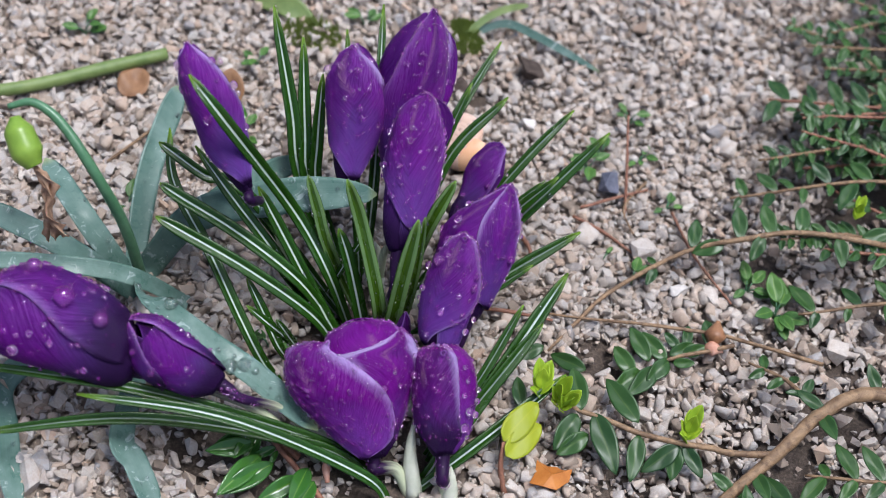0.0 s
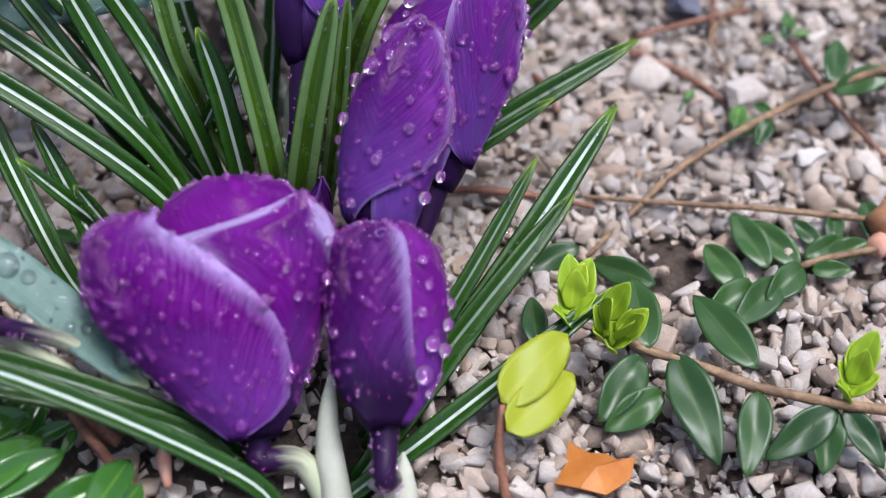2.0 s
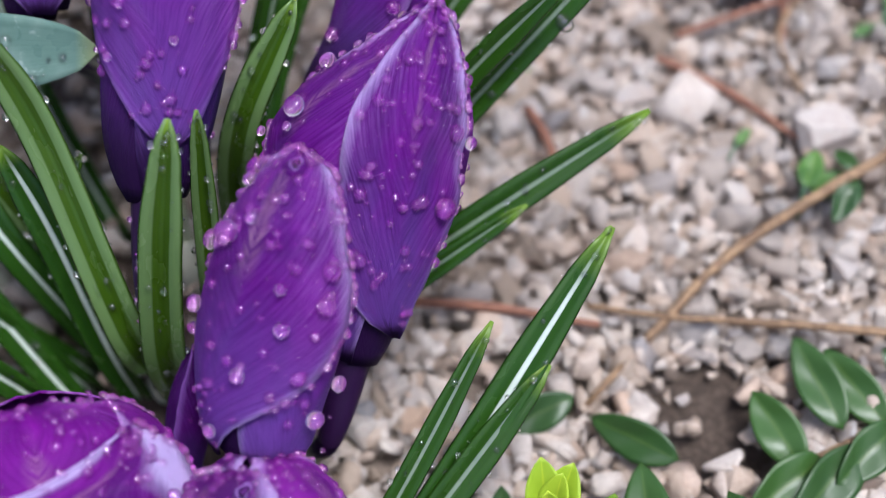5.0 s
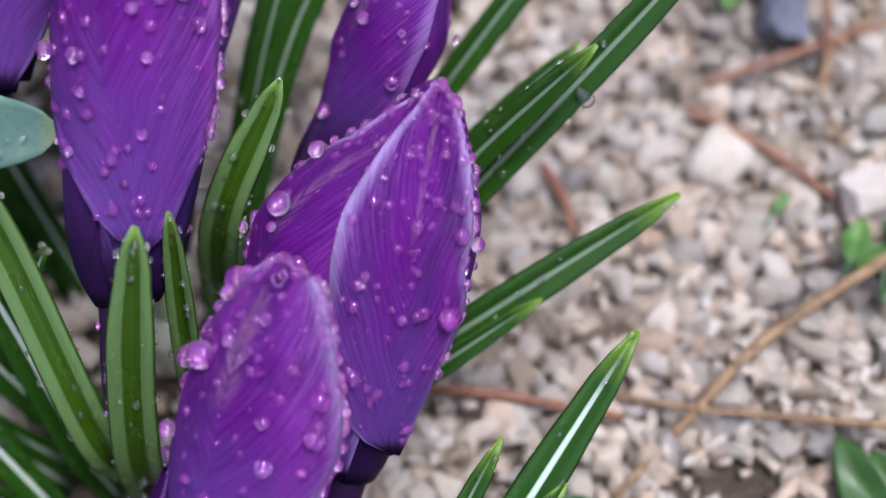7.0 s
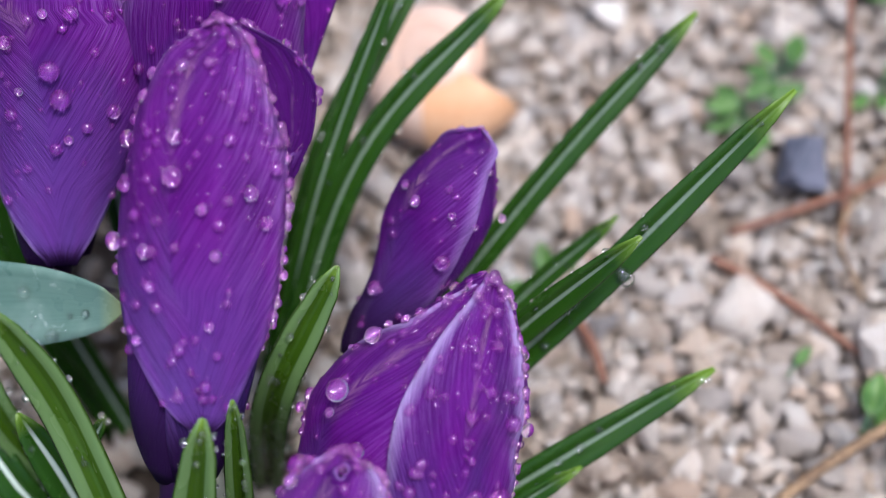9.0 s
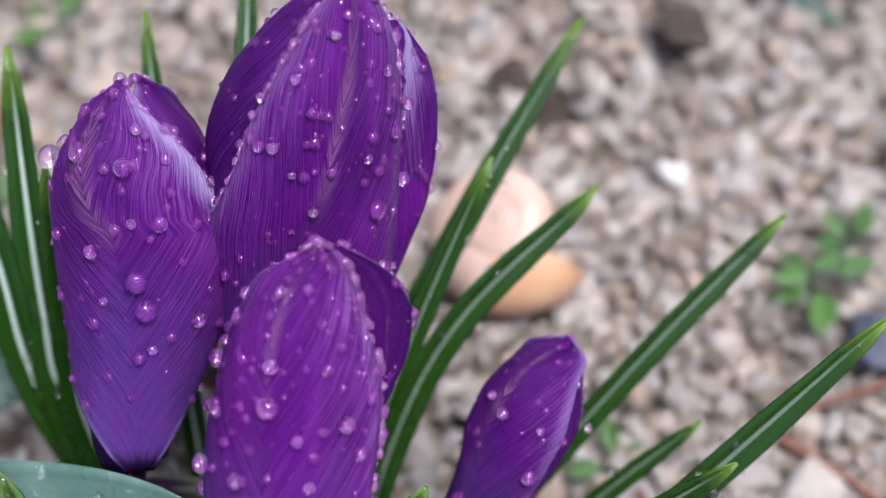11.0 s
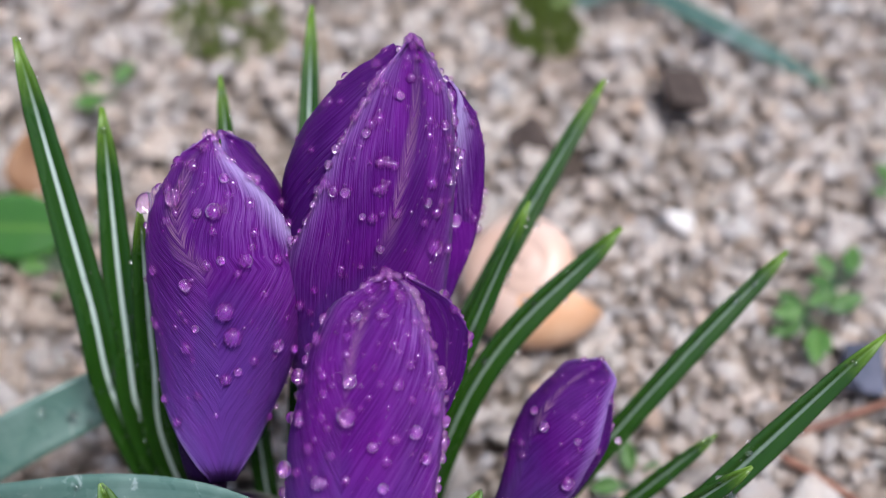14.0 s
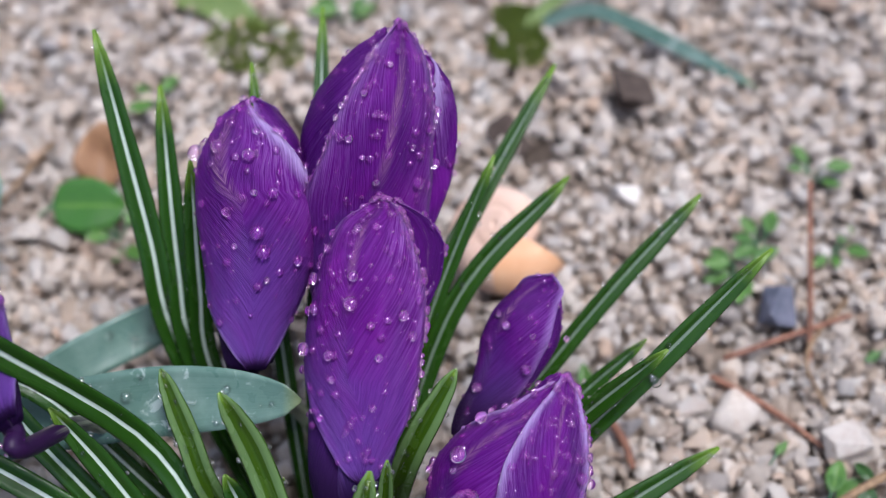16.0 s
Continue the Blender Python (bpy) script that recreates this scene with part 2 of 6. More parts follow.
def soil_material():
    n = Nodes("wet_soil")
    crumbs = n.noise(700, 6, 0.7)
    broad = n.noise(30, 5, 0.6)
    col = n.mix(n.ramp(broad, [(0.4, (0, 0, 0)), (0.7, (1, 1, 1))]), (0.21, 0.165, 0.132), (0.33, 0.265, 0.215))
    col = n.mix(n.ramp(crumbs, [(0.5, (0, 0, 0)), (0.7, (0.7, 0.7, 0.7))]), col, (0.42, 0.34, 0.28))
    # dark humus where the stones thin out
    humus = n.add("Attribute")
    humus.attribute_name = "humus"
    col = n.mix(n.ramp(humus.outputs["Fac"], [(0.15, (0, 0, 0)), (0.5, (1, 1, 1))]), col, n.mix(n.ramp(crumbs, [(0.45, (0, 0, 0)), (0.7, (1, 1, 1))]), (0.060, 0.044, 0.034), (0.15, 0.112, 0.086)))
    # beyond the loose stones the same gravel goes on
    cells = n.add("TexVoronoi")
    cells.inputs["Scale"].default_value = 130.0
    c = n.add("TexCoord")
    n.link(c.outputs["Object"], cells.inputs["Vector"])
    far = n.add("VectorMath")
    far.operation = "LENGTH"
    n.link(c.outputs["Object"], far.inputs[0])
    out = n.ramp(far.outputs["Value"], [(0.36, (0, 0, 0)), (0.44, (1, 1, 1))])
    grey = n.mix(0.8, cells.outputs["Color"], (0.24, 0.20, 0.17))
    col = n.mix(out, col, n.mix(0.6, grey, (0.20, 0.165, 0.14)))
    n.set(color=col, rough=0.55, spec=0.4)
    n.bump(n.maths("ADD", crumbs, broad), 0.9, 0.002)
    return n.mat


def plain_material(name, a, b, rough=0.5, scale=200.0, spec=0.4, thin=0.0):
    n = Nodes(name)
    f = n.noise(scale, 5, 0.65)
    col = n.mix(n.ramp(f, [(0.35, (0, 0, 0)), (0.68, (1, 1, 1))]), a, b)
    n.set(color=col, rough=rough, spec=spec)
    n.bump(f, 0.35, 0.0006)
    if thin:
        n.thin(col, thin)
    return n.mat


def water_material(name, tint, share):
    """Clear water: what lies behind is seen through it, a tinted matte share imitates the light that it focuses, and it
    mirrors the sky.
    """
    n = Nodes(name)
    clear = n.add("BsdfTransparent")
    clear.inputs["Color"].default_value = (1, 1, 1, 1)
    bent = n.add("BsdfRefraction")
    bent.inputs["IOR"].default_value = 1.33
    bent.inputs["Roughness"].default_value = 0.0
    # tinted diffuse share that paints in the light a drop would focus
    caustic_tint = n.add("BsdfDiffuse")
    caustic_tint.inputs["Color"].default_value = (*tint, 1)
    shine = n.add("BsdfGlossy")
    shine.inputs["Roughness"].default_value = 0.02
    body = n.add("MixShader")
    body.inputs["Fac"].default_value = 0.90
    n.link(clear.outputs[0], body.inputs[1])
    n.link(bent.outputs[0], body.inputs[2])
    soft = n.add("MixShader")
    soft.inputs["Fac"].default_value = share
    n.link(body.outputs[0], soft.inputs[1])
    n.link(caustic_tint.outputs[0], soft.inputs[2])
    edge = n.add("Fresnel")
    edge.inputs["IOR"].default_value = 1.38
    full = n.add("MixShader")
    n.link(n.maths("ADD", n.maths("MULTIPLY", edge.outputs[0], 0.75), 0.03), full.inputs["Fac"])
    n.link(soft.outputs[0], full.inputs[1])
    n.link(shine.outputs[0], full.inputs[2])
    n.link(full.outputs[0], n.tree.nodes["Material Output"].inputs["Surface"])
    n.tree.nodes.remove(n.bsdf)
    return n.mat


def tube_material(name, top, low):
    """A flower tube that pales towards the ground, as the plant's own colour does."""
    n = Nodes(name)
    vec, u, v = n.uv()
    streak = n.noise(1.0, 3, 0.6, n.stretched(vec, 9, 2.0))
    at = n.maths("ADD", v, n.maths("MULTIPLY", n.maths("SUBTRACT", streak, 0.5), 0.3))
    n.set(color=n.ramp(at, [(0.22, low), (0.42, top)]), rough=0.45, spec=0.15)
    n.bump(streak, 0.2, 0.0004)
    return n.mat


def setattr_safe(node, key, value):
    if key == "operation":
        node.operation = value


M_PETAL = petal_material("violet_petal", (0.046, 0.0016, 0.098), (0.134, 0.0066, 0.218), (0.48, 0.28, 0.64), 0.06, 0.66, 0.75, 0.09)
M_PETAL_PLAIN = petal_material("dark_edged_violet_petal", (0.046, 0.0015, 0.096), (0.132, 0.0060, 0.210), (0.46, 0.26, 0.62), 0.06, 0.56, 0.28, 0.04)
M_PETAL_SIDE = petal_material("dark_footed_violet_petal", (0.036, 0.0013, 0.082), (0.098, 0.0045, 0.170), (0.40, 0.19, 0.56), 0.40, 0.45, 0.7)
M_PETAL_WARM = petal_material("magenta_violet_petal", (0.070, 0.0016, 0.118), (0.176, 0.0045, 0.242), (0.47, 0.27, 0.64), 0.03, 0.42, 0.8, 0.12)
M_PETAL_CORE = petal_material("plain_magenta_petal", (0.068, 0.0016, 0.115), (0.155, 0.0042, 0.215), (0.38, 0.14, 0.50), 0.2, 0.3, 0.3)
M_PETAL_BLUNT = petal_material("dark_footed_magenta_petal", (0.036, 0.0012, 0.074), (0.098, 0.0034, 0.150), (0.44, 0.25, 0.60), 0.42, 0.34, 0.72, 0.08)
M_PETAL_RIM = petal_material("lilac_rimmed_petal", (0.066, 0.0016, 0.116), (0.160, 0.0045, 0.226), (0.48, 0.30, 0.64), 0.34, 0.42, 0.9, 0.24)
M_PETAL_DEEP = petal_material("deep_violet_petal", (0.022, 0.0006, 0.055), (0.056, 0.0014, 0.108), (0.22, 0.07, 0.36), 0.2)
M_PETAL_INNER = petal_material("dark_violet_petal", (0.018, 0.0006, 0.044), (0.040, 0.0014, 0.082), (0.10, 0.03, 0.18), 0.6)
M_BLADE = blade_material("striped_crocus_leaf", (0.008, 0.034, 0.004), (0.024, 0.074, 0.006), 0.078)
M_BLADE_SIDE = blade_material("plain_crocus_leaf", (0.008, 0.032, 0.003), (0.024, 0.070, 0.006), 0.07, 0.3)
M_UNDER = blade_material("crocus_leaf_underside", (0.018, 0.046, 0.003), (0.040, 0.086, 0.004), 0)
M_GREY = glaucous_material()
M_SHRUB = glossy_leaf_material("evergreen_leaf", (0.014, 0.044, 0.010), (0.038, 0.092, 0.018), 0.34, 0.12, 0.2)
M_FRESH = glossy_leaf_material("fresh_green_leaf", (0.24, 0.38, 0.016), (0.38, 0.52, 0.03), 0.35, 0.3, 0.12)
M_SPRIG = glossy_leaf_material("wet_green_leaf", (0.024, 0.085, 0.014), (0.05, 0.14, 0.022), 0.11)
M_YELLOW = glossy_leaf_material("yellowed_leaf", (0.27, 0.33, 0.008), (0.36, 0.40, 0.016), 0.4, 0.35, 0.06)
M_BARK = bark_material("tan_bark", (0.11, 0.062, 0.032), (0.29, 0.185, 0.10))
M_REDBARK = bark_material("reddish_bark", (0.14, 0.055, 0.032), (0.28, 0.13, 0.08))
M_STONE = stone_material("pebble", True)
M_GRAVEL = stone_material("gravel", False)
M_SOIL = soil_material()
M_WATER = water_material("water_drop", (0.8, 0.9, 0.8), 0.02)
# the magenta share colours in light focused on the petals
M_WATER_LILAC = water_material("water_drop_on_petal", (0.85, 0.08, 0.95), 0.075)
M_TUBE = tube_material("flower_tube", (0.016, 0.004, 0.028), (0.42, 0.45, 0.30))
M_SHEATH = plain_material("pale_sheath", (0.50, 0.52, 0.40), (0.62, 0.62, 0.52), 0.45, 120, thin=0.2)
M_SHELL = plain_material("snail_shell", (0.56, 0.36, 0.26), (0.62, 0.46, 0.38), 0.35, 60)
M_LIP = plain_material("shell_lip", (0.58, 0.30, 0.15), (0.64, 0.40, 0.25), 0.35, 60)
M_BLUE = plain_material("slate_stone", (0.055, 0.060, 0.085), (0.12, 0.12, 0.16), 0.5, 300)
M_HOLLOW = plain_material("dark_hollow", (0.036, 0.027, 0.023), (0.085, 0.064, 0.054), 0.8, 300, 0.1)
M_WHITE = plain_material("white_stone", (0.44, 0.40, 0.37), (0.60, 0.56, 0.52), 0.5, 300)
M_POD = plain_material("seed_pod", (0.16, 0.27, 0.03), (0.24, 0.36, 0.05), 0.3, 60, thin=0.15)
M_STALK = plain_material("snowdrop_stalk", (0.05, 0.13, 0.06), (0.09, 0.19, 0.10), 0.3, 120)
M_DRY = plain_material("withered_petal", (0.30, 0.17, 0.10), (0.50, 0.33, 0.22), 0.7, 220, thin=0.2)
M_ORANGE = plain_material("orange_dead_leaf", (0.40, 0.13, 0.02), (0.55, 0.22, 0.05), 0.4, 90, thin=0.2)
M_BROWN = plain_material("brown_dead_leaf", (0.20, 0.10, 0.05), (0.33, 0.18, 0.09), 0.55, 90, thin=0.2)
M_STICK = plain_material("green_stick", (0.10, 0.15, 0.04), (0.17, 0.22, 0.07), 0.5, 90)
M_BUD = plain_material("pink_bud", (0.40, 0.17, 0.10), (0.55, 0.33, 0.25), 0.5, 200)
M_WEED = glossy_leaf_material("weed_leaf", (0.04, 0.11, 0.02), (0.08, 0.18, 0.03), 0.4, 0.25)
M_NUT = plain_material("brown_bud", (0.17, 0.075, 0.035), (0.30, 0.15, 0.07), 0.4, 200)
M_MOSS = plain_material("moss", (0.13, 0.18, 0.03), (0.26, 0.31, 0.07), 0.8, 700)

# ---- builders ----
VIEW = Vector((0.06, -0.13, 0.28))


def mesh_part(name, verts, faces, material, parent=None, uvs=None, label="", smooth=True):
    """One mesh object from vertices and faces, under its thing where one is given."""
    me = bpy.data.meshes.new(name)
    va = np.array([tuple(v) for v in verts], dtype=float)
    mid = (va.min(0) + va.max(0)) / 2
    me.from_pydata([tuple(v) for v in va - mid], [], [tuple(f) for f in faces])
    if uvs is not None:
        lay = me.uv_layers.new(name="UVMap")
        idx = np.empty(len(me.loops), dtype=np.int32)
        me.loops.foreach_get("vertex_index", idx)
        lay.data.foreach_set("uv", np.asarray(uvs, dtype=np.float32)[idx].ravel())
    me.polygons.foreach_set("use_smooth", [smooth] * len(me.polygons))
    me.materials.append(material)
    me.update()
    ob = new(name, me)
    if parent is not None:
        ob.parent = parent
        ob.matrix_parent_inverse = parent.matrix_world.inverted()
    ob.matrix_basis = Matrix.Translation(mid)
    bpy.context.view_layer.update()
    if label:
        ob["label"] = label
    return ob


def thing(name, at, label, category, group=""):
    """An Empty at the foot of a thing, to hold its parts."""
    ob = new(name)
    ob.empty_display_size = 0.01
    ob.matrix_world = Matrix.Translation(at)
    bpy.context.view_layer.update()
    return tagged(ob, label, category, group)


def spline(points, n):
    """A smooth line through a few points (Catmull-Rom)."""
    p = [Vector(q) for q in points]
    p = [2 * p[0] - p[1]] + p + [2 * p[-1] - p[-2]]
    out = []
    for i in range(n + 1):
        s = i / n * (len(p) - 3)
        k = min(int(s), len(p) - 4)
        f = s - k
        a, b, c, d = p[k:k + 4]
        out.append(0.5 * (2 * b + (c - a) * f + (2 * a - 5 * b + 4 * c - d) * f * f + (3 * b - a - 3 * c + d) * f ** 3))
    return out


def ease(x, keys):
    """A smooth value between (position, value) keys."""
    for (a, p), (b, q) in zip(keys, keys[1:]):
        if x <= b:
            f = (x - a) / (b - a)
            f = f * f * (3 - 2 * f) * 0.5 + f * 0.5
            return p + (q - p) * f
    return keys[-1][1]


def tube_data(points, radii, n=14, m=8, wobble=0.0, rng=None):
    path = spline(points, n)
    verts, faces, uvs = [], [], []
    ref = Vector((0.31, 0.2, 0.93))
    for i, p in enumerate(path):
        t = (path[min(i + 1, n)] - path[max(i - 1, 0)]).normalized()
        a = t.cross(ref).normalized()
        b = t.cross(a)
        f = i / n
        r = ease(f, [(k / (len(radii) - 1), q) for k, q in enumerate(radii)])
        for j in range(m):
            w = 2 * math.pi * j / m
            rr = r * (1 + (rng.uniform(-wobble, wobble) if rng else 0))
            verts.append(p + (a * math.cos(w) + b * math.sin(w)) * rr)
            uvs.append((j / m, f))
    for i in range(n):
        for j in range(m):
            faces.append((i * m + j, i * m + (j + 1) % m, (i + 1) * m + (j + 1) % m, (i + 1) * m + j))
    faces.append(tuple(range(m - 1, -1, -1)))
    faces.append(tuple(n * m + j for j in range(m)))
    return verts, faces, uvs


def tube(name, points, radii, material, parent=None, label="", n=14, m=8, wobble=0.0, seed=1):
    v, f, u = tube_data(points, radii, n, m, wobble, random.Random(seed))
    return mesh_part(name, v, f, material, parent, u, label)


# a rounded bead of water
_bm = bmesh.new()
bmesh.ops.create_icosphere(_bm, subdivisions=2, radius=1.0)
BEAD_V = np.array([v.co[:] for v in _bm.verts])
BEAD_F = np.array([[v.index for v in f.verts] for f in _bm.faces])
_bm.free()
_bm = bmesh.new()
bmesh.ops.create_icosphere(_bm, subdivisions=3, radius=1.0)
FINE_V = np.array([v.co[:] for v in _bm.verts])
FINE_F = np.array([[v.index for v in f.verts] for f in _bm.faces])
_bm.free()


def beads(name, spots, parent, material=None):
    """All the beads of water on one part: (place, normal, radius)."""
    if not spots:
        return None
    vs, fs, count = [], [], 0
    for p, nrm, r in spots:
        bv, bf = (FINE_V, FINE_F) if r > 0.0005 else (BEAD_V, BEAD_F)
        q = Vector(nrm).to_track_quat("Z", "Y").to_matrix()
        m = np.array(q)
        b = bv * np.array((r, r, r * 0.82))
        vs.append(b @ m.T + np.array(p) + np.array(nrm) * r * 0.42)
        fs.append(bf + count)
        count += len(bv)
    ob = mesh_part(name, np.concatenate(vs), np.concatenate(fs).tolist(), material or M_WATER, parent)
    return tagged(ob, "clear round beads of rain water", kind="stuff")


def bead_radius(rng, big):
    return big * (0.20 + 0.85 * rng.random() ** 2.8)


def curve(keys, x):
    """A smooth value through (position, value) keys that never overshoots them."""
    n = len(keys)
    if x <= keys[0][0]:
        return keys[0][1]
    if x >= keys[-1][0]:
        return keys[-1][1]
    k = 0
    while k < n - 2 and keys[k + 1][0] < x:
        k += 1

    def slope(i):
        if i <= 0 or i >= n - 1:
            return None
        a = (keys[i][1] - keys[i - 1][1]) / (keys[i][0] - keys[i - 1][0])
        b = (keys[i + 1][1] - keys[i][1]) / (keys[i + 1][0] - keys[i][0])
        return 0.0 if a * b <= 0 else 2 * a * b / (a + b)

    (xa, ya), (xb, yb) = keys[k], keys[k + 1]
    h = xb - xa
    d = (yb - ya) / h
    ma, mb = slope(k), slope(k + 1)
    ma = d * 1.3 if ma is None else ma
    mb = d * 1.3 if mb is None else mb
    f = (x - xa) / h
    return (ya * (1 + 2 * f) * (1 - f) ** 2 + ma * h * f * (1 - f) ** 2 + yb * f * f * (3 - 2 * f) + mb * h * f * f * (f - 1))


def swing(s):
    """Degrees round the bud for a place across its front: -1 and 1 are its edges, -2 and 2 the back."""
    return math.degrees(math.asin(s)) if abs(s) <= 1 else math.copysign(90 + (abs(s) - 1) * 90, s)


class Bud:
    """The closed form of one crocus: an axis, and how far it reaches to each side of it on the way up, in millimetres."""

    def __init__(self, base, tip, body, depth=0.8):
        self.base, self.tip, self.depth = Vector(base), Vector(tip), depth
        self.length = (self.tip - self.base).length
        self.up = (self.tip - self.base).normalized()
        v = VIEW - (self.base + self.tip) / 2
        self.ax = (v - self.up * v.dot(self.up)).normalized()
        self.side = self.up.cross(self.ax)
        self.body = body

    def spot(self, v, angle, lift=0.0, body=None, inset=1.0, flat=False):
        body = body or self.body
        lo, hi = curve([(k[0], k[1]) for k in body], v) / 1000, curve([(k[0], k[2]) for k in body], v) / 1000
        c, w = (lo + hi) / 2, max(0.0003, (hi - lo) / 2) * inset
        a = radians(angle)
        deep = w
        if flat:
            lo0, hi0 = curve([(k[0], k[1]) for k in self.body], v) / 1000, curve([(k[0], k[2]) for k in self.body], v) / 1000
            x, w0 = c + w * math.sin(a), max(0.0004, (hi0 - lo0) / 2)
            far = (x - (lo0 + hi0) / 2) / w0
            z = w0 * self.depth * math.sqrt(1 - far * far) if abs(far) < 1 else -0.25 * (abs(far) - 1) * w0
            z = z if math.cos(a) > 0 or abs(far) > 1 else -z
            return self.base + self.up * (v * self.length) + self.side * x + self.ax * (z + lift)
        if body is not self.body:
            deep = min(w, max(0.0003, (curve([(k[0], k[2]) for k in self.body], v) - curve([(k[0], k[1]) for k in self.body], v)) / 2000) * inset)
        return self.base + self.up * (v * self.length) + self.side * (c + (w + lift) * math.sin(a)) + self.ax * ((deep * self.depth + lift) * math.cos(a))

    def normal(self, v, angle, body=None):
        p = self.spot(v, angle, 0, body)
        n = (self.spot(v, angle + 4, 0, body) - p).cross(self.spot(min(1, v + 0.02), angle, 0, body) - p)
        if n.length < 1e-12:
            return self.up
        n.normalize()
        return n if n.dot(self.spot(v, angle, 0.001, body) - p) > 0 else -n


def petal(parent, bud, left, right, material, rng, layer=0.0, wet=60, rim=(0, 0), big=0.0010, body=None, inset=1.0, curl=0.0004, crumple=1.0, name="petal", wet_low=0.12, flat=False):
    """One petal that hugs the bud between two margins, each given as (height, place across the front) keys."""
    nu, nv = 20, 30
    v0, v1 = left[0][0], left[-1][0]
    ph, ph2 = rng.uniform(0, 6.28), rng.uniform(0, 6.28)
    verts, uvs, grid = [], [], {}
    for i in range(nv + 1):
        t = 1 - (1 - i / nv) ** 1.3
        v = v0 + (v1 - v0) * t
        a, b = swing(curve(left, v)), swing(curve(right, v))
        for j in range(nu + 1):
            u = 2 * j / nu - 1
            angle = a + (b - a) * (u + 1) / 2
            rough = math.sin(5 * t + 3 * u + ph) * 0.00012 + math.sin(13 * t - 4 * u + ph2) * 0.00006
            pucker = crumple * (max(0, t - 0.82) / 0.18) ** 1.5 * (math.sin(6.5 * u + ph) * 0.00040 + math.sin(13 * u + ph2) * 0.00022)
            margin = abs(u) ** 5 * (curl + 0.00022 * math.sin(17 * t + ph + 2 * u) + 0.00012 * math.sin(41 * t + ph2)) * (1.0 if layer > 0.4 else 0.15)
            lift = layer * 0.0010 + rough + pucker + margin
            p = bud.spot(min(1.0, v + 0.004 * math.sin(8 * u + ph) * t * t * crumple), angle, lift, body, inset, flat)
            grid[i, j] = (p, angle, v)
            verts.append(p)
            uvs.append((j / nu, t))
    faces = []
    for i in range(nv):
        for j in range(nu):
            k = i * (nu + 1) + j
            faces.append((k, k + 1, k + nu + 2, k + nu + 1))
    ob = mesh_part(name, verts, faces, material, parent, uvs)
    sol = ob.modifiers.new("thickness", "SOLIDIFY")
    sol.thickness = 0.00038
    sol.offset = 0
    spots, tries = [], 0
    wet *= 2
    while len(spots) < wet and tries < wet * 6:
        tries += 1
        i, j, f, g = rng.randint(1, nv - 1), rng.randint(0, nu - 1), rng.random(), rng.random()
        p, angle, v = grid[i, j]
        if abs(angle) > 112 or v < wet_low or rng.random() > 0.25 + 0.75 * (v - v0) / (v1 - v0):
            continue
        p = p.lerp(grid[i + 1, j][0], f).lerp(grid[i, j + 1][0].lerp(grid[i + 1, j + 1][0], f), g)
        spots.append((p, bud.normal(v, angle, body), bead_radius(rng, big)))
    # strings of beads along the margins
    for count, j in ((rim[0], 0), (rim[1], nu)):
        for k in range(int(count * 1.9)):
            f = 5 + (nv - 5.01) * rng.random() ** 0.8
            i = int(f)
            p, angle, v = grid[i, j]
            if abs(angle) > 125:
                continue
            p = p.lerp(grid[i + 1, j][0], f - i)
            out = bud.normal(v, angle, body)
            r = (0.26 + 0.56 * rng.random() ** 1.9) * big
            spots.append((p + out * r * 0.25, out, r))
    return ob, spots


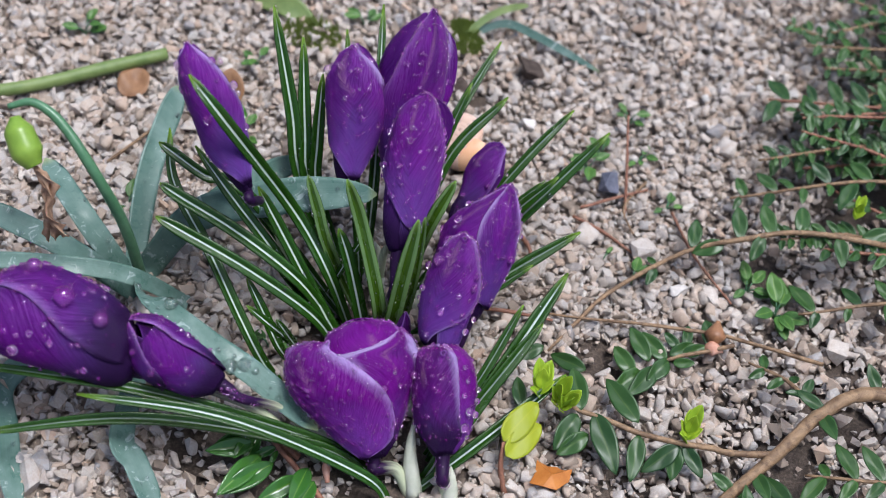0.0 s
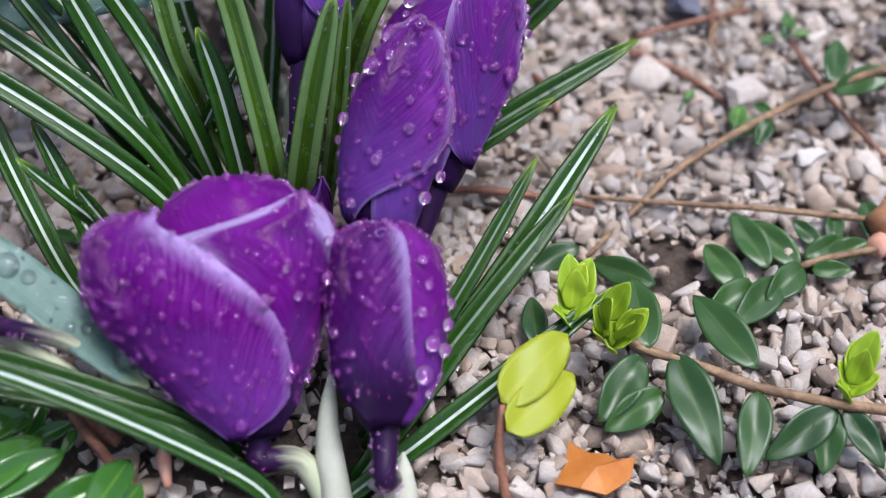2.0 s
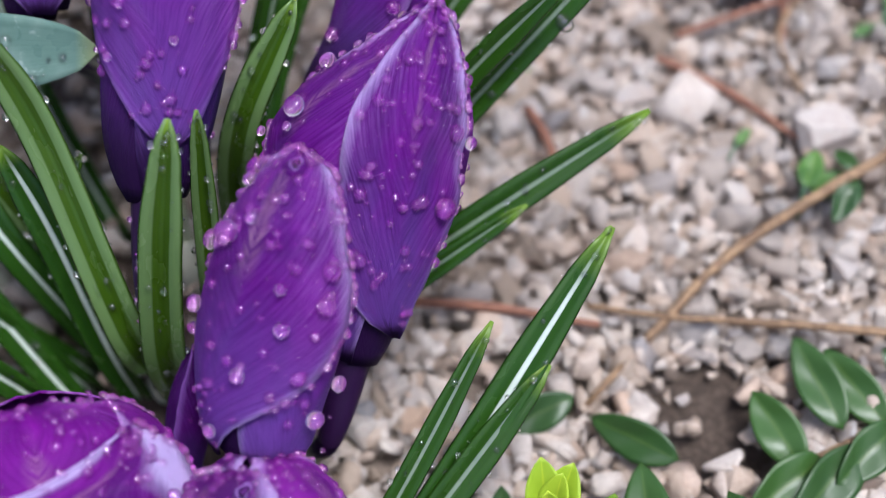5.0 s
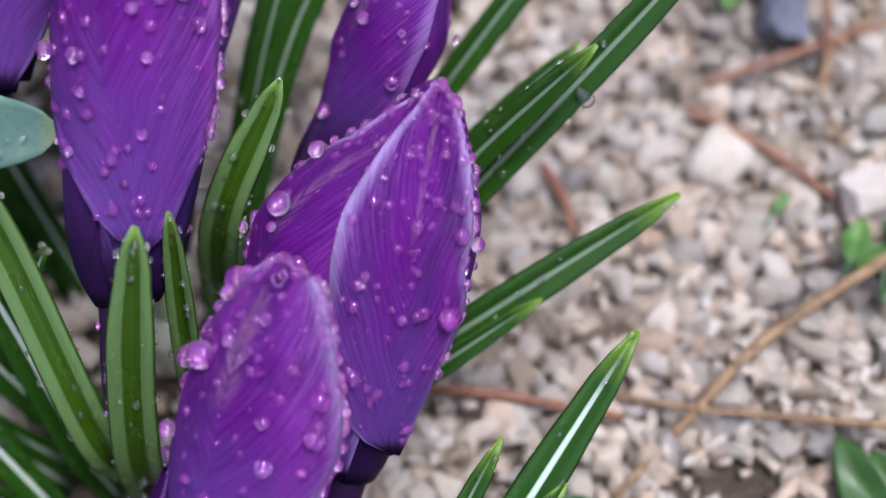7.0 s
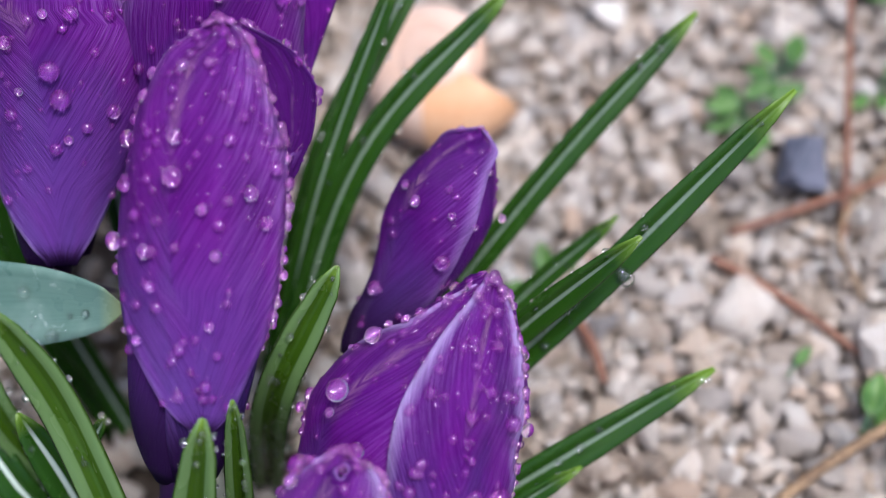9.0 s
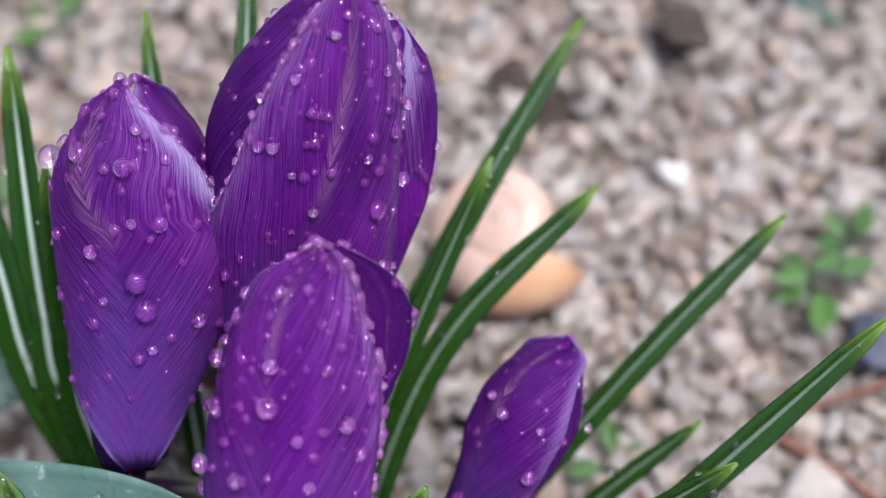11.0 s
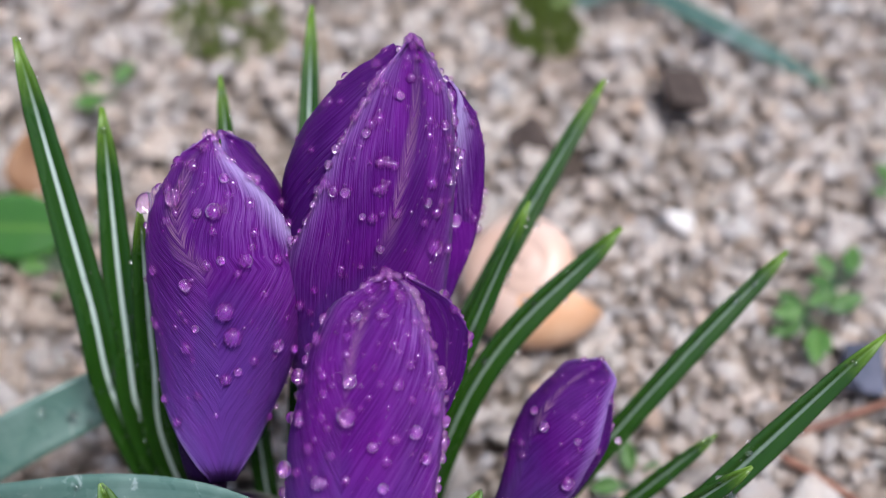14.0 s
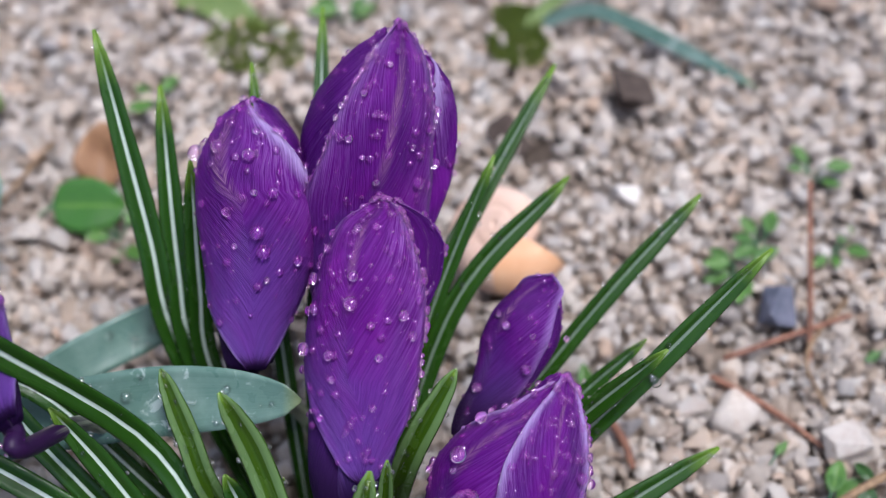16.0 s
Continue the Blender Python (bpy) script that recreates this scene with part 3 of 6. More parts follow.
def flower(base, tip, body, root, petals, seed, label, depth=0.8, sheath=0.45, tube_r=0.0021, big=0.0010, stem_mid=None, hole=None, throat=0.22, cup=0.9, tube_wet=12, drops=(), core=None, core_top=0.94, wrap=None):
    """A closed crocus: overlapping petals round an inner cup, on a long thin tube that comes out of the ground."""
    rng = random.Random(seed)
    bud = Bud(base, tip, body, depth)
    base, root, up, length = bud.base, Vector(root), bud.up, bud.length
    ob = thing("crocus_flower", root, label, "flower", "purple crocuses")
    spots = []
    # three inner petals close the cup
    for lo, hi in ((-1.67, -0.34), (-0.57, 1.06), (0.98, 2.39)):
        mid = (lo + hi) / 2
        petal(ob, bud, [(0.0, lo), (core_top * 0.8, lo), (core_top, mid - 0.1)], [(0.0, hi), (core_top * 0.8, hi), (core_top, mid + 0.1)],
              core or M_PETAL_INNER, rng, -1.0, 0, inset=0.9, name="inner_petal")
    for p in petals:
        _, s = petal(ob, bud, rng=rng, big=big, **p)
        spots += s
    for v, s, r in drops:
        a = swing(s)
        spots.append((bud.spot(v, a, 0.0015), bud.normal(v, a), r * 0.00095))
    foot = bud.spot(0.0, 0, 0, None, 0.0)
    half = (body[0][2] - body[0][1]) / 2000 * cup
    mid = Vector(stem_mid) if stem_mid else (base * 0.55 + root * 0.45) - up * length * 0.12
    low = foot - up * length * throat
    tube("flower_tube", [root - Vector((0, 0, 0.004)), mid, low, foot - up * length * throat * 0.3, foot + up * length * 0.08],
         [tube_r * 0.9, tube_r * 0.9, max(tube_r, half * 0.5), half * 0.9, half * 1.1], M_TUBE, ob, n=22, m=14)
    line = spline([mid, low, foot], 30)
    for k in range(tube_wet):
        i = rng.randint(1, 29)
        out = Vector((rng.uniform(-1, 1), rng.uniform(-1, 0.2), rng.uniform(-0.3, 1)))
        t = (line[i + 1] - line[i - 1]).normalized()
        out = (out - t * out.dot(t)).normalized()
        width = ease(i / 30, [(0, tube_r * 0.95), (0.5, max(tube_r, half * 0.5)), (1, half)])
        spots.append((line[i] + out * width, out, (0.25 + 0.4 * rng.random() ** 2) * 0.0009))
    if wrap:
        tube("sheath", wrap, [0.0036, 0.0033, 0.0022, 0.0004], M_SHEATH, ob, "pale papery sheath round the stem", n=14, m=14)
    elif sheath > 0:
        q = root.lerp(mid, sheath)
        tube("sheath", [root - Vector((0, 0, 0.003)), root.lerp(q, 0.5) + (mid - root.lerp(base, 0.5)) * 0.3, q],
             [tube_r * 1.5, tube_r * 1.6, tube_r * 1.1], M_SHEATH, ob, "pale papery sheath round the stem", n=10, m=10)
    if hole:
        size, v, s = hole
        torn_tip(ob, bud.spot(v, swing(s), 0.0020), bud.normal(v, swing(s)), size)
    beads("rainwater", spots, ob, M_WATER_LILAC)
    return ob


def torn_tip(parent, at, face, size):
    """A small puckered dimple at the tip of a bud, coloured dark inside to read as a hole."""
    z = Vector(face).normalized()
    x = z.orthogonal().normalized()
    y = z.cross(x)
    # inner rings take the near-black foot colour in place of a hole's shade
    rings = [(1.9, -0.75, 0.80), (1.4, -0.22, 0.9), (1.0, 0.06, 0.99), (0.80, 0.02, 0.6), (0.62, -0.15, 0.0), (0.05, -0.30, 0.0)]
    v, f, u = [], [], []
    for k, (r, h, w) in enumerate(rings):
        for j in range(14):
            a = 2 * math.pi * j / 14
            q = r * (1 + 0.30 * math.sin(2 * a + 1) + 0.16 * math.sin(3 * a + 0.5 * k))
            v.append(Vector(at) + (x * q * math.cos(a) * 0.8 + y * q * math.sin(a) + z * h * (1 + 0.2 * math.sin(3 * a))) * size)
            u.append((0.98 if k in (2, 3) else 0.5 + 0.3 * math.sin(a), w))
    for k in range(len(rings) - 1):
        for j in range(14):
            f.append((k * 14 + j, k * 14 + (j + 1) % 14, (k + 1) * 14 + (j + 1) % 14, (k + 1) * 14 + j))
    return mesh_part("torn_tip", v, f, M_PETAL_SIDE, parent, u, "puckered pale rim round a shallow dimple coloured dark like a hole")


def blade_data(points, width, turn=0.0, n=22, fold=0.5, thick=0.16, taper=0.16, start=0.75, face=None):
    """A narrow leaf along a line: a shallow channel above, a keel below, margins rolled down."""
    path = spline(points, n)
    top = [(-1.0, 0.02), (-0.86, 0.16), (-0.5, 0.04), (-0.14, -0.22), (0, -0.28), (0.14, -0.22), (0.5, 0.04), (0.86, 0.16), (1.0, 0.02)]
    low = [(0.8, -0.12), (0.3, -0.34), (0, -0.52), (-0.3, -0.34), (-0.8, -0.12)]
    loop = top + low
    m = len(loop)
    verts, faces, uvs = [], [], []
    for i, p in enumerate(path):
        t = (path[min(i + 1, n)] - path[max(i - 1, 0)]).normalized()
        f = i / n
        look_at = Vector(face) if face else (VIEW - p).normalized()
        s = t.cross(look_at).normalized()
        nrm = s.cross(t)
        a = radians(turn * 0.55)
        s, nrm = s * math.cos(a) + nrm * math.sin(a), nrm * math.cos(a) - s * math.sin(a)
        w = width * 0.5 * ease(f, [(0, start), (0.35, 1.0), (1 - taper * 1.6, 0.95), (1 - taper * 0.5, 0.66), (1 - taper * 0.1, 0.30), (1, 0.14)])
        for k, (x, y) in enumerate(loop):
            verts.append(p + s * x * w + nrm * y * w * fold * 2)
            uvs.append(((x + 1) / 2 if k < len(top) else (x + 1) / 2 + 2.0, f))
    for i in range(n):
        for j in range(m):
            faces.append((i * m + j, i * m + (j + 1) % m, (i + 1) * m + (j + 1) % m, (i + 1) * m + j))
    faces.append(tuple(range(m - 1, -1, -1)))
    faces.append(tuple(n * m + j for j in range(m)))
    return verts, faces, uvs, m


def blade(parent, points, width=0.0046, turn=0.0, material=None, seed=0, wet=10, name="leaf", **kw):
    rng = random.Random(seed * 7 + 3)
    v, f, u, m = blade_data(points, width * 1.28, turn, **kw)
    ob = mesh_part(name, v, f, material or M_BLADE, parent, u)
    spots = []
    n = len(v) // m - 1
    for k in range(wet):
        i = rng.randint(4, n - 1)
        j = rng.choice((0, 8, 0, 8, 2, 3, 5, 6))
        p, q = v[i * m + j], v[(i + 1) * m + j]
        c = (v[i * m] + v[i * m + 8]) / 2
        nrm = (v[i * m + 4] - v[i * m + 11]).normalized()
        if j in (0, 8):
            nrm = (p - c).normalized()
        spots.append((p.lerp(q, rng.random()), nrm, 0.00022 + 0.0005 * rng.random() ** 3))
    b = beads("rainwater", spots, ob)
    return ob


def strap_data(points, width, n=26, cup_in=0.12, face=None, round_tip=0.18, turn=0.0, base=0.8):
    """A broad flat leaf with a blunt tip and a little thickness."""
    path = spline(points, n)
    m = 9
    verts, faces, uvs = [], [], []
    for layer in (0, 1):
        for i, p in enumerate(path):
            t = (path[min(i + 1, n)] - path[max(i - 1, 0)]).normalized()
            look_at = Vector(face) if face else (VIEW - p).normalized()
            s = t.cross(look_at).normalized()
            nrm = s.cross(t)
            a = radians(turn)
            s, nrm = s * math.cos(a) + nrm * math.sin(a), nrm * math.cos(a) - s * math.sin(a)
            f = i / n
            w = width * 0.5 * ease(f, [(0, base), (0.4, 1.0), (1, 1.0)])
            if f > 1 - round_tip:
                w *= math.sqrt(max(0.004, 1 - ((f - 1 + round_tip) / round_tip) ** 2))
            for j in range(m):
                x = 2 * j / (m - 1) - 1
                verts.append(p + s * x * w + nrm * (w * cup_in * (x * x - 0.3) - layer * 0.0007 * (1 - 0.9 * abs(x) ** 6)))
                uvs.append(((x + 1) / 2, f))
    k = (n + 1) * m
    for i in range(n):
        for j in range(m - 1):
            a = i * m + j
            faces.append((a, a + 1, a + m + 1, a + m))
            faces.append((k + a, k + a + m, k + a + m + 1, k + a + 1))
        faces.append((i * m, (i + 1) * m, k + (i + 1) * m, k + i * m))
        a = i * m + m - 1
        faces.append((a, k + a, k + a + m, a + m))
    faces.append(tuple(list(range(m)) + [k + j for j in range(m - 1, -1, -1)][0:m]))
    return verts, faces, uvs, m


def strap(parent, points, width, material=None, seed=0, wet=14, big=0.0012, name="leaf", **kw):
    rng = random.Random(seed * 5 + 1)
    v, f, u, m = strap_data(points, width, **kw)
    ob = mesh_part(name, v, f, material or M_GREY, parent, u)
    n = len(v) // (2 * m) - 1
    spots = []
    for k in range(wet):
        i, j = rng.randint(2, n - 1), rng.randint(1, m - 2)
        p = v[i * m + j].lerp(v[(i + 1) * m + j + 1], rng.random())
        du, dv = v[i * m + j + 1] - v[i * m + j], v[(i + 1) * m + j] - v[i * m + j]
        nrm = du.cross(dv).normalized()
        if nrm.z < 0:
            nrm = -nrm
        spots.append((p - nrm * 0.0002, nrm, bead_radius(rng, big)))
    beads("rainwater", spots, ob)
    return ob


def oval_mesh(name, length, width, material, fold=0.25, droop=0.2, wave=0.05, point=1.0, seed=0):
    """The mesh of an oval leaf that lies along +y with its stalk at the origin; shared by leaves that look alike."""
    rng = random.Random(seed)
    nu, nv = 8, 12
    verts, faces, uvs = [], [], []
    ph = rng.uniform(0, 6)
    for layer in (0, 1):
        for i in range(nv + 1):
            v = i / nv
            w = width * 0.5 * (math.sin(math.pi * min(1, v ** 0.9)) ** (0.72 * point) * (1 - 0.12 * v) + 0.035)
            for j in range(nu + 1):
                x = 2 * j / nu - 1
                z = abs(x) * w * fold - droop * length * v * v + wave * w * math.sin(8 * v + ph + 2 * x)
                verts.append((x * w, v * length, z - layer * 0.00028))
                uvs.append(((x + 1) / 2, v))
    k = (nv + 1) * (nu + 1)
    for i in range(nv):
        for j in range(nu):
            a = i * (nu + 1) + j
            faces.append((a, a + 1, a + nu + 2, a + nu + 1))
            faces.append((k + a, k + a + nu + 1, k + a + nu + 2, k + a + 1))
        a = i * (nu + 1)
        faces.append((a, a + nu + 1, k + a + nu + 1, k + a))
        a += nu
        faces.append((a, k + a, k + a + nu + 1, a + nu + 1))
    a = nv * (nu + 1)
    faces.append(tuple([a + j for j in range(nu + 1)] + [k + a + j for j in range(nu, -1, -1)]))
    faces.append(tuple([j for j in range(nu, -1, -1)] + [k + j for j in range(nu + 1)]))
    me = bpy.data.meshes.new(name)
    me.from_pydata(verts, [], faces)
    lay = me.uv_layers.new(name="UVMap")
    for lp in me.loops:
        lay.data[lp.index].uv = uvs[lp.vertex_index]
    me.polygons.foreach_set("use_smooth", [True] * len(me.polygons))
    me.materials.append(material)
    return me


def leaf_at(name, me, parent, place, way, face=(0.05, -0.5, 0.85), size=1.0, label=""):
    """A leaf of a shared mesh, its stalk at place, pointing along way, its upper side towards face."""
    y = Vector(way).normalized()
    z = Vector(face)
    z = (z - y * z.dot(y)).normalized()
    x = y.cross(z)
    m = Matrix((x, y, z)).transposed().to_4x4()
    ob = new(name, me)
    ob.parent = parent
    ob.matrix_parent_inverse = parent.matrix_world.inverted()
    ob.matrix_basis = Matrix.Translation(place) @ m @ Matrix.Diagonal((size, size, size, 1))
    if label:
        ob["label"] = label
    return ob


def hull_stone(rng, flat=0.7, n=13):
    """Vertices and faces of one broken, angular stone about 1 across."""
    bm = bmesh.new()
    long, broad = rng.uniform(0.85, 1.25), rng.uniform(0.6, 1.0)
    for _ in range(n):
        p = Vector([rng.choice((-1, 1)) * rng.uniform(0.12, 0.50) for _ in range(3)])
        if p.length > 0.62:
            p *= 0.62 / p.length
        bm.verts.new((p.x * long, p.y * broad, p.z * flat))
    bmesh.ops.convex_hull(bm, input=bm.verts)
    loose = [v for v in bm.verts if not v.link_faces]
    bmesh.ops.delete(bm, geom=loose, context="VERTS")
    bmesh.ops.dissolve_limit(bm, angle_limit=radians(16), verts=bm.verts, edges=bm.edges)
    bm.verts.index_update()
    v = np.array([q.co[:] for q in bm.verts])
    f = [[q.index for q in fc.verts] for fc in bm.faces]
    bm.free()
    return v, f


def worn(stone, by):
    """The same stone with its edges rubbed off."""
    v, f = stone
    bm = bmesh.new()
    vs = [bm.verts.new(tuple(q)) for q in v]
    for fc in f:
        bm.faces.new([vs[i] for i in fc])
    bmesh.ops.bevel(bm, geom=bm.edges[:], offset=by, segments=1, profile=0.6, affect="EDGES", clamp_overlap=True)
    bm.verts.index_update()
    out = np.array([q.co[:] for q in bm.verts]), [[q.index for q in fc.verts] for fc in bm.faces]
    bm.free()
    return out


def turn_matrix(rng):
    return np.array(Euler((rng.uniform(-0.6, 0.6), rng.uniform(-0.6, 0.6), rng.uniform(0, 6.28))).to_matrix())


# ---- ground ----


def rise(x, y):
    """The uneven lie of the soil, in metres."""
    return 0.0016 * noise.noise(Vector((x * 22, y * 22, 0.3))) + 0.0009 * noise.noise(Vector((x * 90, y * 90, 4.0)))


SOIL = [(-0.020, -0.095, 0.032), (0.012, -0.100, 0.030), (0.034, -0.080, 0.026), (-0.052, -0.106, 0.026), (0.000, -0.050, 0.036), (-0.012, -0.020, 0.030),
        (0.096, -0.016, 0.016), (0.112, -0.030, 0.012), (-0.030, -0.118, 0.022), (0.185, -0.060, 0.025), (0.010, 0.118, 0.012), (0.165, 0.055, 0.018), (-0.05, 0.03, 0.02),
        (0.22, 0.12, 0.07), (0.25, 0.21, 0.08), (0.235, 0.045, 0.04), (0.205, -0.075, 0.03), (0.188, -0.045, 0.03), (0.205, -0.02, 0.028), (-0.02, -0.05, 0.03), (0.03, -0.10, 0.02)]

THIN = [(0.17, -0.03, 0.07), (0.16, 0.07, 0.05), (0.21, 0.01, 0.09), (0.13, -0.08, 0.05), (0.23, 0.10, 0.10)]


def bare(x, y):
    """How bare of stones the soil is here, 0 to 1."""
    b = 0.0
    for sx, sy, sr in SOIL:
        b = max(b, 1 - math.hypot(x - sx, y - sy) / sr)
    for sx, sy, sr in THIN:
        b = max(b, 0.42 * (1 - math.hypot(x - sx, y - sy) / sr))
    return min(1.0, b * 1.6 + 0.10 * max(0, noise.noise(Vector((x * 30, y * 30, 9.0)))))


axis_pos = np.concatenate([-np.geomspace(0.42, 60, 26)[::-1], np.linspace(-0.4, 0.4, 161), np.geomspace(0.42, 60, 26)])
gv, gf = [], []
ng = len(axis_pos)
for gy in axis_pos:
    for gx in axis_pos:
        gv.append((gx, gy, rise(gx, gy) - 0.0015 if max(abs(gx), abs(gy)) < 0.41 else 0.0))
for i in range(ng - 1):
    for j in range(ng - 1):
        k = i * ng + j
        gf.append((k, k + 1, k + ng + 1, k + ng))
ground = mesh_part("ground", gv, gf, M_SOIL)
lay = ground.data.attributes.new("humus", "FLOAT", "POINT")
lay.data.foreach_set("value", [bare(p[0], p[1]) if max(abs(p[0]), abs(p[1])) < 0.41 else 0.0 for p in gv])
tagged(ground, "wet brown garden soil under loose pale gravel", "ground", kind="structure")

# ---- crocuses ----
flower((-0.0059, 0.0111, 0.0394), (-0.0115, 0.0694, 0.1041),
       [(0, -4.0, 3.2), (0.15, -8.2, 6.0), (0.28, -12.7, 8.0), (0.42, -16.1, 9.2), (0.56, -18.5, 9.4), (0.68, -19.0, 9.4), (0.78, -17.0, 9.0), (0.86, -13.0, 7.4), (0.92, -8.6, 5.2), (0.965, -3.9, 2.6), (1, -0.4, 0.4)],
       (-0.008, -0.012, 0),
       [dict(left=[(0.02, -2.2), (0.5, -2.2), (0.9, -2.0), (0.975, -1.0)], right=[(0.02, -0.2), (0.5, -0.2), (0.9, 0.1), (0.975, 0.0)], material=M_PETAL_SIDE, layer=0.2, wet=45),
        dict(left=[(0.03, -0.3), (0.5, -0.3), (0.85, -0.2), (0.925, 0.4)], right=[(0.03, 1.8), (0.5, 1.9), (0.85, 1.5), (0.925, 0.95)], material=M_PETAL, layer=-0.3, wet=45, rim=(0, 4), crumple=0.4, flat=True,
             body=[(0, -4, 3.2), (0.15, -8, 5.5), (0.28, -12, 7.6), (0.43, -15, 10.4), (0.53, -16, 12.8), (0.61, -17, 14.6), (0.69, -17, 15.0), (0.77, -16, 14.4), (0.85, -13, 12.3), (0.89, -10, 9.6), (0.93, -7, 6.0), (1, 0, 1)]),
        dict(left=[(0.02, -0.8), (0.3, -1.15), (0.48, -0.95), (0.55, -0.84), (0.6, -0.72), (0.69, -0.54), (0.77, -0.48), (0.84, -0.43), (0.9, -0.4), (0.96, -0.4), (1.0, -0.1)],
             right=[(0.02, 0.7), (0.3, 1.0), (0.6, 0.93), (0.8, 0.92), (0.92, 0.90), (0.97, 0.8), (1.0, 0.1)], material=M_PETAL_PLAIN, layer=1.0, wet=150, rim=(46, 22))], 11,
       "tall closed violet crocus beaded with rain, among its leaves", big=0.0010, stem_mid=(-0.008, -0.006, 0.025),
       drops=[(0.85, 0.77, 0.9), (0.62, 0.74, 1.5), (0.75, 0.83, 1.0), (0.71, 0.62, 0.8), (0.62, 0.18, 0.8), (0.90, 0.10, 0.7), (0.66, 0.95, 1.2), (0.72, -0.24, 0.9), (0.72, -0.36, 1.0), (0.79, 0.95, 1.0), (0.68, -0.03, 0.6), (0.54, 0.28, 0.9), (0.83, -0.21, 0.8)])
flower((-0.0282, 0.0031, 0.0571), (-0.0404, 0.0507, 0.0909),
       [(0, -4.6, 3.8), (0.06, -5.8, 5.0), (0.15, -6.9, 6.8), (0.28, -7.9, 10.1), (0.42, -9.4, 12.7), (0.56, -10.6, 13.7), (0.68, -10.9, 13.6), (0.78, -10.2, 12.0), (0.86, -7.7, 9.8), (0.92, -5.5, 7.1), (0.965, -3.6, 4.8), (1, -1.2, 0.8)],
       (-0.012, 0.004, 0),
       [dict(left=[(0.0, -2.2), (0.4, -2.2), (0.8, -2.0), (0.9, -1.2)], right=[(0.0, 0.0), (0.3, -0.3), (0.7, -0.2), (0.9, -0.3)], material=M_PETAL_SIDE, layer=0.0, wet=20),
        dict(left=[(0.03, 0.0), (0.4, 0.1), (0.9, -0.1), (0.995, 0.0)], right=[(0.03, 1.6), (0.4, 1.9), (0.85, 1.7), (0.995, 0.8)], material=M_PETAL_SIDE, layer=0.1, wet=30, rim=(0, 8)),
        dict(left=[(0.01, -0.1), (0.08, -0.55), (0.2, -0.95), (0.34, -1.15), (0.7, -1.4), (0.9, -1.2), (0.985, -0.6)],
             right=[(0.01, 0.6), (0.1, 0.85), (0.25, 1.0), (0.4, 1.05), (0.6, 1.02), (0.68, 0.9), (0.73, 0.79), (0.8, 0.68), (0.87, 0.42), (0.93, 0.08), (0.985, -0.4)], material=M_PETAL, layer=1.0, wet=110, rim=(0, 20))], 12,
       "closed violet crocus with a lilac-edged petal, beaded with rain", big=0.0010, stem_mid=(-0.022, 0.010, 0.026), throat=0.06, cup=0.62,
       drops=[(0.81, -0.66, 1.6), (0.78, -0.13, 1.5), (0.65, 0.21, 1.3), (0.51, -0.04, 1.7), (0.44, 0.06, 1.7), (0.58, -0.49, 1.1), (0.41, 0.64, 1.2), (0.65, -0.07, 0.8), (0.87, 0.5, 0.8), (0.70, 0.75, 0.9), (0.46, -0.40, 0.7), (0.79, -0.99, 2.0), (0.87, -0.02, 0.9), (0.34, 0.16, 0.8)])
